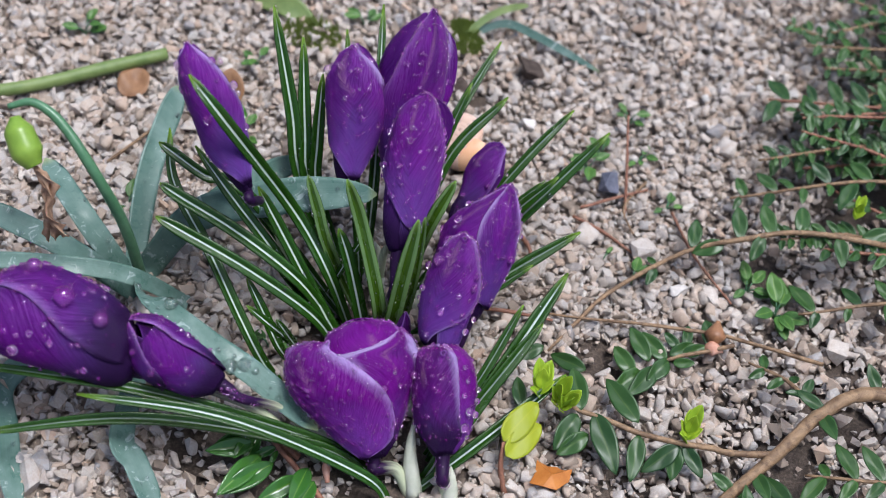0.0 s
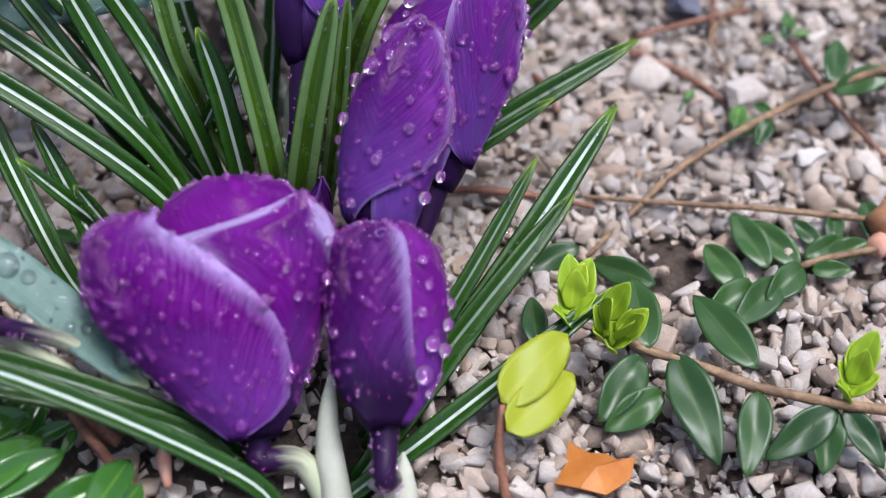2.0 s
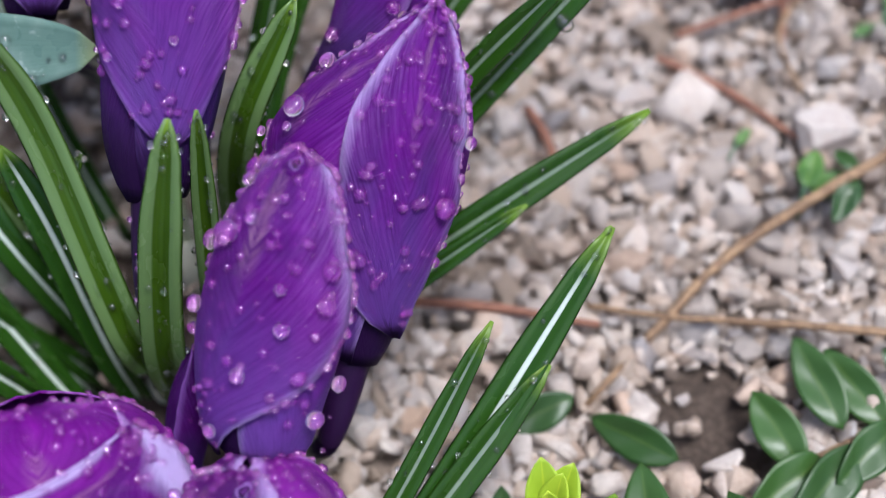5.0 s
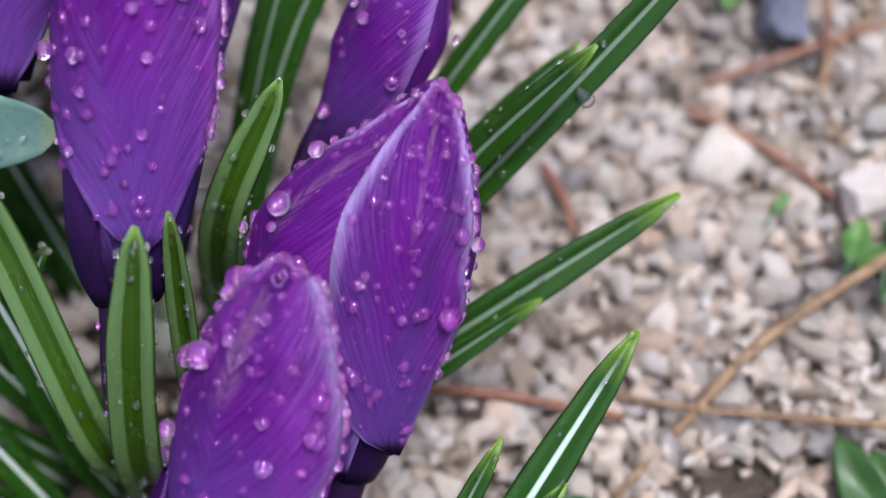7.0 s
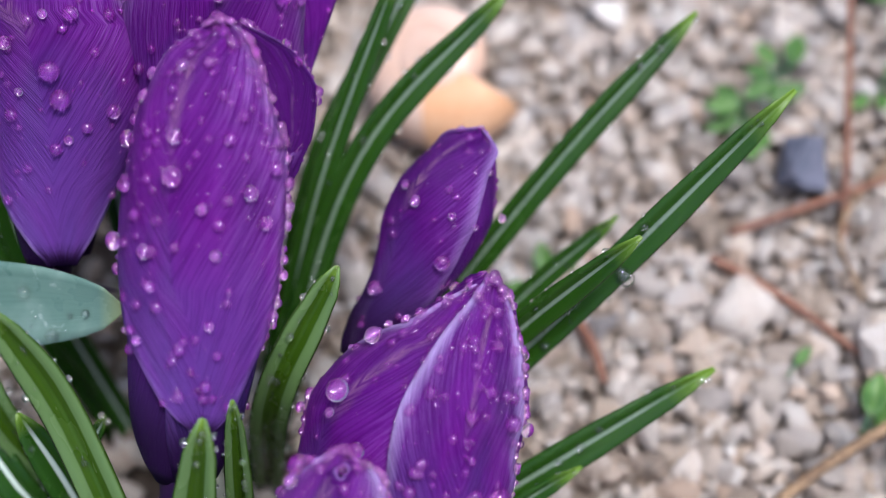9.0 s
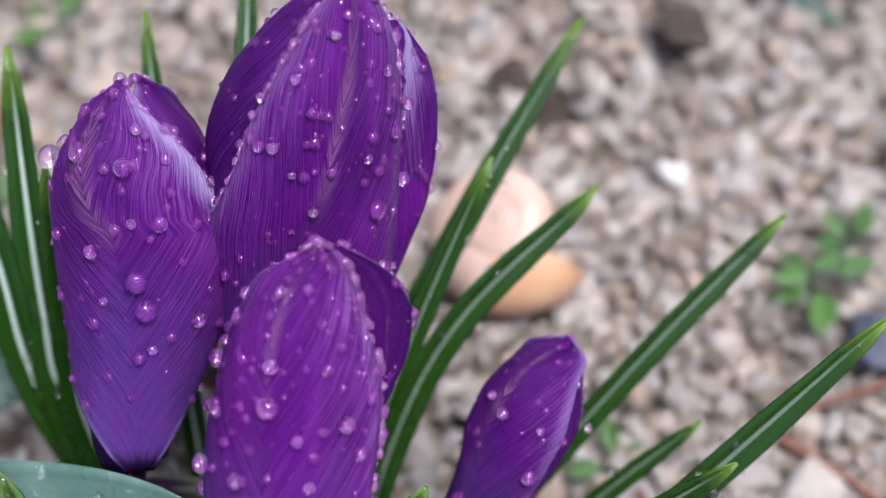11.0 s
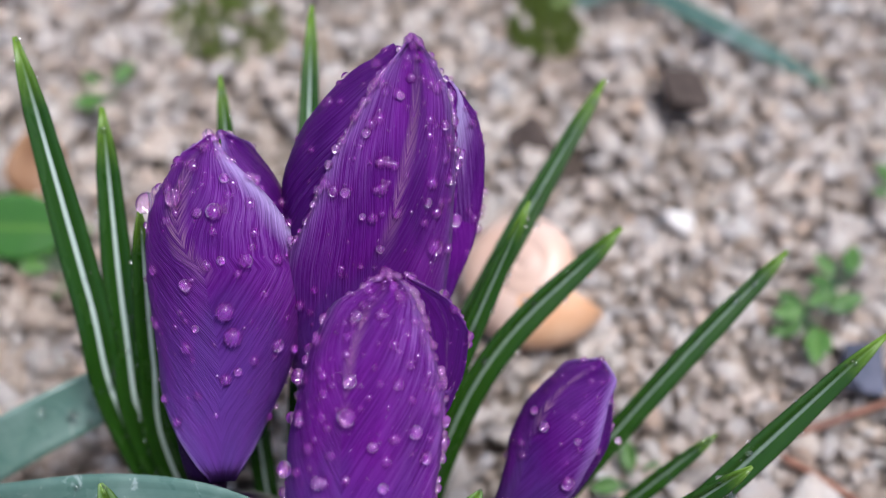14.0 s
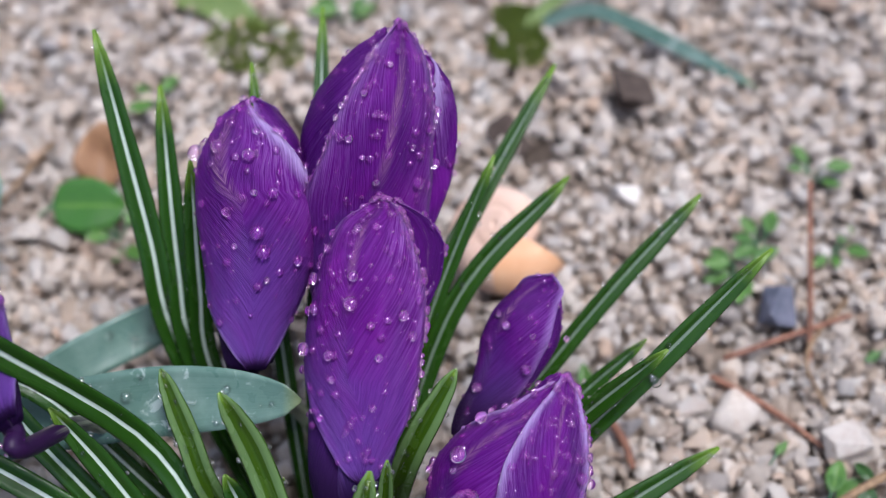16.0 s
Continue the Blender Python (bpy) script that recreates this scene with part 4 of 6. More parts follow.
flower((0.0022, -0.0229, 0.0516), (-0.0048, 0.0325, 0.0913),
       [(0, -4.5, 4.0), (0.06, -7.0, 6.0), (0.15, -9.0, 7.8), (0.28, -10.0, 9.6), (0.42, -10.6, 11.2), (0.56, -11.0, 11.6), (0.68, -10.5, 11.0), (0.78, -9.7, 9.7), (0.86, -7.8, 8.0), (0.92, -5.6, 6.2), (0.965, -3.0, 4.0), (1, -0.8, 0.8)],
       (-0.004, -0.034, 0),
       [dict(left=[(0.0, -2.0), (0.5, -2.0), (0.9, -1.5)], right=[(0.0, 0.3), (0.5, -0.2), (0.9, -0.3)], material=M_PETAL_SIDE, layer=-0.2, wet=20),
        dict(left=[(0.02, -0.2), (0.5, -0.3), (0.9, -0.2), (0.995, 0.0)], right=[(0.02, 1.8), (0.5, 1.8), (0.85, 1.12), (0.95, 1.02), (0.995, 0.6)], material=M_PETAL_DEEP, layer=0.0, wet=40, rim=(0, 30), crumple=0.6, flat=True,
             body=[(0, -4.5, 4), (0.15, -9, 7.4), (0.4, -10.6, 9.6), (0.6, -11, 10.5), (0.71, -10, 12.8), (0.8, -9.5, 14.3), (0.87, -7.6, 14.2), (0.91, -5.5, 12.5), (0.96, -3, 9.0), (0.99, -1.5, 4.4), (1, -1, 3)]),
        dict(left=[(0.13, 0.36), (0.18, -0.14), (0.24, -0.44), (0.31, -0.71), (0.38, -0.9), (0.5, -1.1), (0.75, -1.25), (0.9, -1.1), (0.965, -0.8), (1.0, -0.2)],
             right=[(0.13, 0.42), (0.16, 0.6), (0.23, 0.76), (0.32, 0.84), (0.5, 0.90), (0.7, 0.90), (0.78, 0.89), (0.86, 0.82), (0.92, 0.76), (0.965, 0.7), (1.0, 0.2)], material=M_PETAL_PLAIN, layer=1.0, wet=170, rim=(10, 70), crumple=1.6)], 13,
       "slender closed violet crocus thickly beaded with rain", big=0.0010,
       drops=[(0.73, -1.03, 1.4), (0.76, -0.35, 1.2), (0.68, -0.33, 1.6), (0.66, 0.52, 1.2), (0.60, 0.68, 1.1), (0.71, 0.78, 1.2), (0.62, 0.02, 0.9), (0.52, -0.97, 1.5), (0.52, -0.57, 1.2), (0.53, 0.20, 0.9), (0.38, 0.2, 0.8), (0.64, -0.89, 0.9), (0.45, -0.49, 0.8), (0.40, 0.85, 1.0), (0.63, 0.9, 1.1), (0.90, -0.51, 0.9), (0.76, 0.84, 1.0), (0.33, -0.63, 0.8)])
flower((0.0203, 0.0043, 0.0459), (0.0295, 0.0414, 0.0613),
       [(0, -2.8, 2.2), (0.15, -3.6, 3.4), (0.28, -3.6, 5.3), (0.42, -4.5, 7.1), (0.56, -6.3, 8.1), (0.68, -6.5, 8.3), (0.78, -5.4, 7.2), (0.86, -4.1, 5.8), (0.92, -3.0, 4.4), (0.965, -1.9, 2.8), (1, -0.5, 0.6)],
       (0.010, -0.014, 0),
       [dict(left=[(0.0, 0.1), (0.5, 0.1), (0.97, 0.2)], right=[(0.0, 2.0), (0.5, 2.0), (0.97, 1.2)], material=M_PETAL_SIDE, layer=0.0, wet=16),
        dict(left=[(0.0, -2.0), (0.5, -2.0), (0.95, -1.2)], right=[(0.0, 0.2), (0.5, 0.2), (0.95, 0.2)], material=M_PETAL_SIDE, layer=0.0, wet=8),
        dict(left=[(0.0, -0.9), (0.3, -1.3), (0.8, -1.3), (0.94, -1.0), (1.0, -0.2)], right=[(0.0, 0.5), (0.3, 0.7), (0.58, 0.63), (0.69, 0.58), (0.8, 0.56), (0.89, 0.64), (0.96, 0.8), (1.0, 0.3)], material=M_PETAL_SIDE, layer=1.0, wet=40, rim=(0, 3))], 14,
       "small dark violet crocus bud still tightly closed", big=0.0008,
       drops=[(0.64, -0.49, 1.0), (0.68, -0.77, 0.8), (0.28, -0.63, 1.3), (0.48, 0.39, 1.3), (0.65, 0.18, 0.7), (0.73, 0.99, 0.8)])
FOCUS_FLOWER = flower((0.0367, -0.0334, 0.0299), (0.0395, 0.0149, 0.0679),
       [(0, -6.0, 3.0), (0.06, -9.0, 4.4), (0.15, -12.4, 5.6), (0.28, -17.7, 7.6), (0.42, -21.3, 8.9), (0.56, -21.6, 10.2), (0.68, -18.6, 10.0), (0.78, -13.2, 8.2), (0.86, -8.9, 6.1), (0.92, -5.8, 4.3), (0.965, -3.3, 2.5), (1, -0.4, 0.4)],
       (0.022, -0.045, 0),
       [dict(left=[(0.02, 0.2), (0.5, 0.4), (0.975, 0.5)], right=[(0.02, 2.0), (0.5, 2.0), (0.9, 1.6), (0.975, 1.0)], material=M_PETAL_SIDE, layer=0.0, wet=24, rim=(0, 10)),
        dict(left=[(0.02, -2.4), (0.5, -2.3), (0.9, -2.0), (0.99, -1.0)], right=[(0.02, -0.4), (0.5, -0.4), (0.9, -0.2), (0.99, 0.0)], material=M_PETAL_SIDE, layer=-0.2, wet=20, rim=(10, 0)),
        dict(left=[(0.03, -0.6), (0.2, -1.0), (0.5, -1.3), (0.74, -1.1), (0.84, -0.92), (0.92, -0.8), (0.965, -0.4)], right=[(0.03, 0.3), (0.3, 0.5), (0.7, 0.35), (0.9, 0.2), (0.965, 0.1)], material=M_PETAL, layer=0.5, wet=110, rim=(26, 0)),
        dict(left=[(0.12, 0.86), (0.14, 0.61), (0.22, 0.23), (0.35, 0.09), (0.48, -0.02), (0.58, -0.08), (0.69, -0.19), (0.78, -0.27), (0.87, -0.3), (0.95, -0.18), (1.0, -0.1)],
             right=[(0.12, 0.92), (0.2, 0.93), (0.35, 0.95), (0.5, 0.95), (0.6, 0.90), (0.8, 0.86), (0.92, 0.8), (0.97, 0.7), (1.0, 0.1)], material=M_PETAL, layer=1.6, wet=140, rim=(6, 40))], 15,
       "closed violet crocus with overlapping veined petals and large raindrops", big=0.0009,
       drops=[(0.66, -0.73, 1.9), (0.78, -0.95, 1.5), (0.56, -0.34, 1.4), (0.73, -0.01, 1.1), (0.69, 0.80, 1.4), (0.67, 0.93, 1.2), (0.50, 0.86, 2.0), (0.51, 0.68, 1.2), (0.33, 0.28, 1.4), (0.52, -0.12, 1.1), (0.41, -0.02, 1.2), (0.50, 0.17, 1.1), (0.70, 0.44, 1.1), (0.61, -0.68, 0.8), (0.57, -0.94, 0.9), (0.51, 0.46, 0.7), (0.44, 0.50, 0.7), (0.60, 0.57, 0.8)])
flower((0.0296, -0.0553, 0.0375), (0.0270, -0.0158, 0.0668),
       [(0, -5.5, 5.0), (0.06, -8.1, 6.8), (0.15, -9.8, 7.8), (0.28, -10.9, 9.0), (0.42, -11.4, 9.9), (0.56, -11.0, 9.8), (0.68, -9.7, 8.7), (0.78, -8.0, 7.3), (0.86, -5.9, 5.8), (0.92, -4.1, 4.3), (0.965, -2.7, 2.7), (1, -0.6, 0.5)],
       (0.022, -0.064, 0),
       [dict(left=[(0.0, -0.3), (0.5, -0.2), (0.9, 0.0)], right=[(0.0, 0.9), (0.5, 1.7), (0.9, 1.3)], material=M_PETAL, layer=0.0, wet=24, rim=(0, 6), wet_low=0.05),
        dict(left=[(0.0, -2.0), (0.5, -2.2), (0.9, -1.4)], right=[(0.0, 0.2), (0.5, 0.0), (0.9, 0.0)], material=M_PETAL_SIDE, layer=-0.4, wet=10),
        dict(left=[(0.01, -0.98), (0.1, -1.1), (0.4, -1.25), (0.7, -1.3), (0.9, -1.1), (0.97, -0.8), (1.0, -0.2)],
             right=[(0.01, -0.9), (0.12, -0.36), (0.23, 0.32), (0.3, 0.66), (0.4, 0.86), (0.5, 0.95), (0.7, 0.96), (0.85, 0.96), (0.95, 0.95), (1.0, 0.2)], material=M_PETAL, layer=1.0, wet=190, rim=(10, 60), wet_low=0.05)], 16,
       "narrow violet crocus with raindrops along its pale edge", big=0.0009, hole=(0.0011, 0.955, 0.05),
       drops=[(0.72, -0.76, 2.1), (0.67, -1.05, 1.8), (0.48, -0.96, 1.5), (0.91, -1.05, 1.8), (0.88, -0.94, 1.2), (0.85, -0.05, 0.9), (0.78, -0.49, 1.0), (0.65, 0.73, 1.6), (0.59, 0.14, 1.0), (0.55, 0.68, 1.5), (0.47, 0.22, 1.3), (0.31, -0.24, 1.3), (0.32, 0.50, 1.2), (0.19, 0.80, 1.6), (0.30, 0.95, 1.4), (0.11, -0.66, 1.2), (0.39, -1.01, 1.1), (0.80, 0.86, 1.0), (0.34, -0.21, 0.7)])
flower((0.0148, -0.0994, 0.0118), (-0.0045, -0.0594, 0.0501),
       [(0, -3.2, 3.0), (0.06, -6.8, 6.0), (0.15, -10.0, 9.6), (0.28, -13.5, 12.4), (0.42, -16.5, 15.6), (0.56, -19.0, 19.4), (0.68, -19.5, 21.0), (0.78, -18.5, 20.2), (0.86, -16.0, 18.0), (0.92, -13.2, 14.6), (0.965, -9.9, 10.4), (0.99, -7.4, 6.8), (1, -5, 4.5)],
       (0.032, -0.103, 0),
       [dict(left=[(0.0, 1.0), (0.5, 1.0), (0.85, 1.05), (1.0, 1.55)], right=[(0.0, 2.9), (0.5, 2.95), (0.85, 2.9), (1.0, 2.45)], material=M_PETAL_CORE, layer=0.0, wet=0, rim=(10, 10), inset=0.97),
        dict(left=[(0.1, -1.3), (0.6, -1.4), (0.88, -1.3), (1.0, -0.7)], right=[(0.1, 1.0), (0.6, 1.2), (0.88, 1.3), (1.0, 0.7)], material=M_PETAL_CORE, layer=0.2, wet=120, rim=(60, 50), crumple=0.4),
        dict(left=[(0.02, 0.5), (0.5, 0.6), (0.85, 0.7), (0.95, 0.95)], right=[(0.02, 1.7), (0.5, 1.6), (0.85, 1.4), (0.95, 1.2)], material=M_PETAL_WARM, layer=0.0, wet=20, rim=(16, 26)),
        dict(left=[(0.03, -0.4), (0.4, -0.3), (0.7, -0.6), (0.785, -0.85), (0.81, -0.55), (0.83, -0.2), (0.87, 0.29), (0.905, 0.72)],
             right=[(0.03, 0.6), (0.3, 0.93), (0.6, 0.97), (0.8, 0.97), (0.905, 0.9)], material=M_PETAL_RIM, layer=0.8, wet=130, rim=(6, 60), curl=0.0008),
        dict(left=[(0.03, -0.86), (0.2, -1.0), (0.5, -1.2), (0.75, -1.25), (0.85, -1.12), (0.9, -0.95)],
             right=[(0.03, -0.6), (0.06, -0.2), (0.11, 0.31), (0.19, 0.55), (0.29, 0.55), (0.42, 0.46), (0.54, 0.27), (0.66, 0.04), (0.77, -0.21), (0.84, -0.44), (0.9, -0.62)], material=M_PETAL_WARM, layer=2.0, wet=380, rim=(80, 10), curl=0.0008,
             body=[(0, -3.2, 3), (0.06, -6.8, 6.0), (0.15, -11.4, 9.6), (0.28, -17.4, 12.2), (0.42, -24.1, 15.6), (0.56, -29.7, 19.6), (0.68, -30.7, 21.0), (0.78, -29.8, 20.0), (0.85, -27.5, 17.7), (0.885, -24, 16), (0.9, -21.5, 15), (1, -12, 5)])], 17,
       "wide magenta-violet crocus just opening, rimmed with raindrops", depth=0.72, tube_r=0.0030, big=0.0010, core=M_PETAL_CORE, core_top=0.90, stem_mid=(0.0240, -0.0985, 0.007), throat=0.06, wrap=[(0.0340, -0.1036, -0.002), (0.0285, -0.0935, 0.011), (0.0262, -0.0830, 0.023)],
       drops=[(0.54, 0.11, 1.9), (0.49, -0.36, 1.4), (0.10, -0.4, 1.7), (0.54, 0.49, 1.1), (0.59, 0.78, 1.8), (0.58, 0.86, 1.1), (0.25, -0.10, 1.1), (0.25, 0.11, 1.0), (0.24, 0.48, 1.5), (0.72, 0.82, 1.1), (0.64, 0.34, 0.9), (0.14, -0.07, 0.9)])
flower((0.0416, -0.0946, 0.0208), (0.0302, -0.0558, 0.0421),
       [(0, -3.4, 3.6), (0.06, -5.4, 5.8), (0.15, -7.6, 8.8), (0.28, -9.2, 11.6), (0.42, -10.2, 13.0), (0.56, -11.0, 13.6), (0.68, -11.1, 13.3), (0.78, -10.9, 12.5), (0.86, -10.4, 11.4), (0.92, -9.0, 9.4), (0.965, -6.8, 7.0), (0.99, -5.0, 4.4), (1, -3, 2.4)],
       (0.047, -0.104, 0),
       [dict(left=[(0.0, -2.0), (0.5, -2.2), (0.9, -2.0), (1.0, -1.6)], right=[(0.0, 0.0), (0.5, 0.0), (0.9, -0.2), (1.0, -0.4)], material=M_PETAL_BLUNT, layer=0.0, wet=20, rim=(0, 4)),
        dict(left=[(0.02, 0.0), (0.5, 0.0), (0.9, -0.3), (0.99, 0.0)], right=[(0.02, 1.7), (0.5, 1.8), (0.9, 1.5), (0.99, 1.0)], material=M_PETAL_WARM, layer=0.3, wet=150, rim=(0, 60)),
        dict(left=[(0.02, -0.5), (0.15, -0.92), (0.4, -1.15), (0.8, -1.25), (0.93, -1.0), (0.965, -0.6)],
             right=[(0.02, 0.5), (0.17, 0.55), (0.33, 0.34), (0.55, 0.28), (0.71, 0.29), (0.85, 0.3), (0.92, 0.26), (0.965, 0.0)], material=M_PETAL_BLUNT, layer=1.4, wet=190, rim=(60, 12))], 18,
       "blunt dark violet crocus with a small hole at its tip", tube_wet=40, tube_r=0.0026, big=0.0009, hole=(0.0013, 0.905, -0.12), stem_mid=(0.0450, -0.0990, 0.009), wrap=[(0.0489, -0.1038, -0.002), (0.0472, -0.0985, 0.008), (0.0460, -0.0950, 0.015)], core_top=0.96,
       drops=[(0.25, 0.57, 2.1), (0.39, 0.63, 1.8), (0.45, -0.89, 1.3), (0.59, -0.45, 1.0), (0.33, 0.33, 1.0), (0.37, 0.85, 1.6), (0.34, -0.67, 1.1), (0.78, 0.53, 1.1), (0.53, 0.45, 1.1), (0.49, 0.86, 1.4), (0.59, 0.91, 1.2), (0.17, 0.83, 1.0), (0.66, 0.57, 1.0)])
flower((0.012, -0.060, 0.016), (0.010, -0.038, 0.032), [(0, -1.6, 1.6), (0.2, -2.6, 2.6), (0.5, -3.5, 3.5), (0.7, -3.2, 3.2), (0.88, -1.8, 1.8), (1, -0.2, 0.2)], (0.014, -0.066, 0),
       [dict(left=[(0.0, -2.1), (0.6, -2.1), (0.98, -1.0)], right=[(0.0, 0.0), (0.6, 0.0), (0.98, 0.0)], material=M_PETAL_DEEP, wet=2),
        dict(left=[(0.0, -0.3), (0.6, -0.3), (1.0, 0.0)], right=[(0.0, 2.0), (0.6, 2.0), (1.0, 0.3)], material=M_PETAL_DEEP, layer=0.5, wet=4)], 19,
       "tiny dark violet crocus bud between larger blooms", sheath=0, tube_r=0.0013, big=0.0005)
flower((-0.0620, -0.0320, 0.0800), (-0.0992, 0.0037, 0.1170),
       [(0, -2.6, 2.6), (0.15, -5.7, 5.4), (0.28, -7.7, 7.5), (0.42, -8.1, 9.0), (0.56, -8.1, 10.3), (0.68, -7.8, 10.1), (0.78, -7.1, 8.7), (0.86, -5.7, 6.8), (0.92, -4.3, 4.7), (0.965, -3.1, 3.0), (1, -0.9, 0.7)],
       (-0.040, -0.030, 0),
       [dict(left=[(0.0, -2.2), (0.5, -2.2), (0.97, -1.0)], right=[(0.0, 0.0), (0.5, 0.0), (0.97, 0.0)], material=M_PETAL_SIDE, wet=12),
        dict(left=[(0.0, 0.1), (0.5, 0.1), (0.97, 0.2)], right=[(0.0, 2.0), (0.5, 2.0), (0.97, 1.0)], material=M_PETAL_SIDE, wet=20, rim=(0, 12)),
        dict(left=[(0.03, -0.4), (0.2, -1.0), (0.5, -1.3), (0.9, -1.2), (1.0, -0.3)], right=[(0.03, 0.4), (0.2, 0.85), (0.46, 0.92), (0.66, 0.75), (0.8, 0.6), (0.92, 0.4), (1.0, 0.1)], material=M_PETAL, layer=1.0, wet=60, rim=(14, 10))], 20,
       "closed violet crocus that leans outwards behind a leaf", stem_mid=(-0.057, -0.014, 0.045), throat=0.08,
       drops=[(0.83, 0.48, 1.7), (0.81, 0.95, 1.5), (0.64, 0.78, 2.0), (0.59, 1.0, 1.5), (0.70, 0.21, 1.0), (0.37, 0.78, 1.5), (0.49, -0.65, 1.9), (0.89, -1.0, 1.5)])
flower((-0.0829, -0.1040, 0.0484), (-0.1516, -0.1066, 0.0610),
       [(0, -8.0, 8.0), (0.06, -12.0, 12.5), (0.15, -13.6, 17.0), (0.28, -13.4, 21.4), (0.42, -13.4, 23.6), (0.56, -14.2, 25.0), (0.68, -14.0, 24.6), (0.78, -12.5, 22.0), (0.86, -10.0, 17.5), (0.92, -7.0, 12.0), (0.965, -4.0, 7.0), (1, -1, 1)],
       (-0.010, -0.098, 0),
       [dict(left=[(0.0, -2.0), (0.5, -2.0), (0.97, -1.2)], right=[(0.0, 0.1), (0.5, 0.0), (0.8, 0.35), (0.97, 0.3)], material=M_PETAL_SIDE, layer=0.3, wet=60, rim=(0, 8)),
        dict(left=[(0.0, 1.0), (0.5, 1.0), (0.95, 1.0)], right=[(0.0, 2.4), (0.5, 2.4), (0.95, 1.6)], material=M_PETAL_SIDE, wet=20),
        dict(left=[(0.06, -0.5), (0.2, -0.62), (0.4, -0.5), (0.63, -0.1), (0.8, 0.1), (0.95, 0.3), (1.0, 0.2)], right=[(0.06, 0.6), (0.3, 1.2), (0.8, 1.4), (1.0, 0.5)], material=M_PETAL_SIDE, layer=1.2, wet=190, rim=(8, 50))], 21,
       "large violet crocus bowed sideways by the rain", big=0.0013, stem_mid=(-0.035, -0.101, 0.030), throat=0.12,
       drops=[(0.49, 0.15, 4.4), (0.26, 0.05, 3.4), (0.71, 0.64, 3.4), (0.31, 0.92, 1.6), (0.36, 0.59, 1.4), (0.29, 0.61, 1.2), (0.59, -0.65, 1.4), (0.53, -0.44, 1.1), (0.65, -0.92, 2.3), (0.47, -0.70, 1.4), (0.25, -0.90, 1.4)])
flower((-0.0493, -0.1021, 0.0439), (-0.0895, -0.0947, 0.0603),
       [(0, -3.2, 3.4), (0.06, -6.6, 5.0), (0.15, -10.2, 6.1), (0.28, -12.4, 7.5), (0.42, -13.7, 7.9), (0.56, -14.2, 8.2), (0.68, -13.4, 8.3), (0.78, -11.6, 7.9), (0.86, -8.8, 6.6), (0.92, -6.2, 5.0), (0.965, -4.0, 3.2), (1, -1.5, 1.2)],
       (-0.004, -0.094, 0),
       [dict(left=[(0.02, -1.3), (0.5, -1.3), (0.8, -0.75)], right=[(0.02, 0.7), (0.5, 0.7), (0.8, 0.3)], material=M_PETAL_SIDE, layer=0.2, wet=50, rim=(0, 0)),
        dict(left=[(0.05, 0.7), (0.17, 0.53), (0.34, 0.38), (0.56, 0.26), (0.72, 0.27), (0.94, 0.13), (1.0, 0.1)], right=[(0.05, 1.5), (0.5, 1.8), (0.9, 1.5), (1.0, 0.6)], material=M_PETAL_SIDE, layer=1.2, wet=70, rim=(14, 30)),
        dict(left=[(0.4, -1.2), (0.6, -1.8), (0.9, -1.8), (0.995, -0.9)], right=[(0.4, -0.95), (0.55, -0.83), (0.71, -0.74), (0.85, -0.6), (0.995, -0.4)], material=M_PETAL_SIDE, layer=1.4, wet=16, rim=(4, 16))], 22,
       "small violet crocus bowed sideways over a grey-green leaf", tube_wet=110, big=0.0009, stem_mid=(-0.025, -0.096, 0.026),
       drops=[(0.77, 0.55, 1.4), (0.51, 0.69, 1.4), (0.40, 1.0, 1.1), (0.81, -0.90, 1.4), (0.58, -0.9, 1.6), (0.35, -0.34, 1.1), (0.58, 0.74, 0.9), (0.26, 0.92, 0.9)])

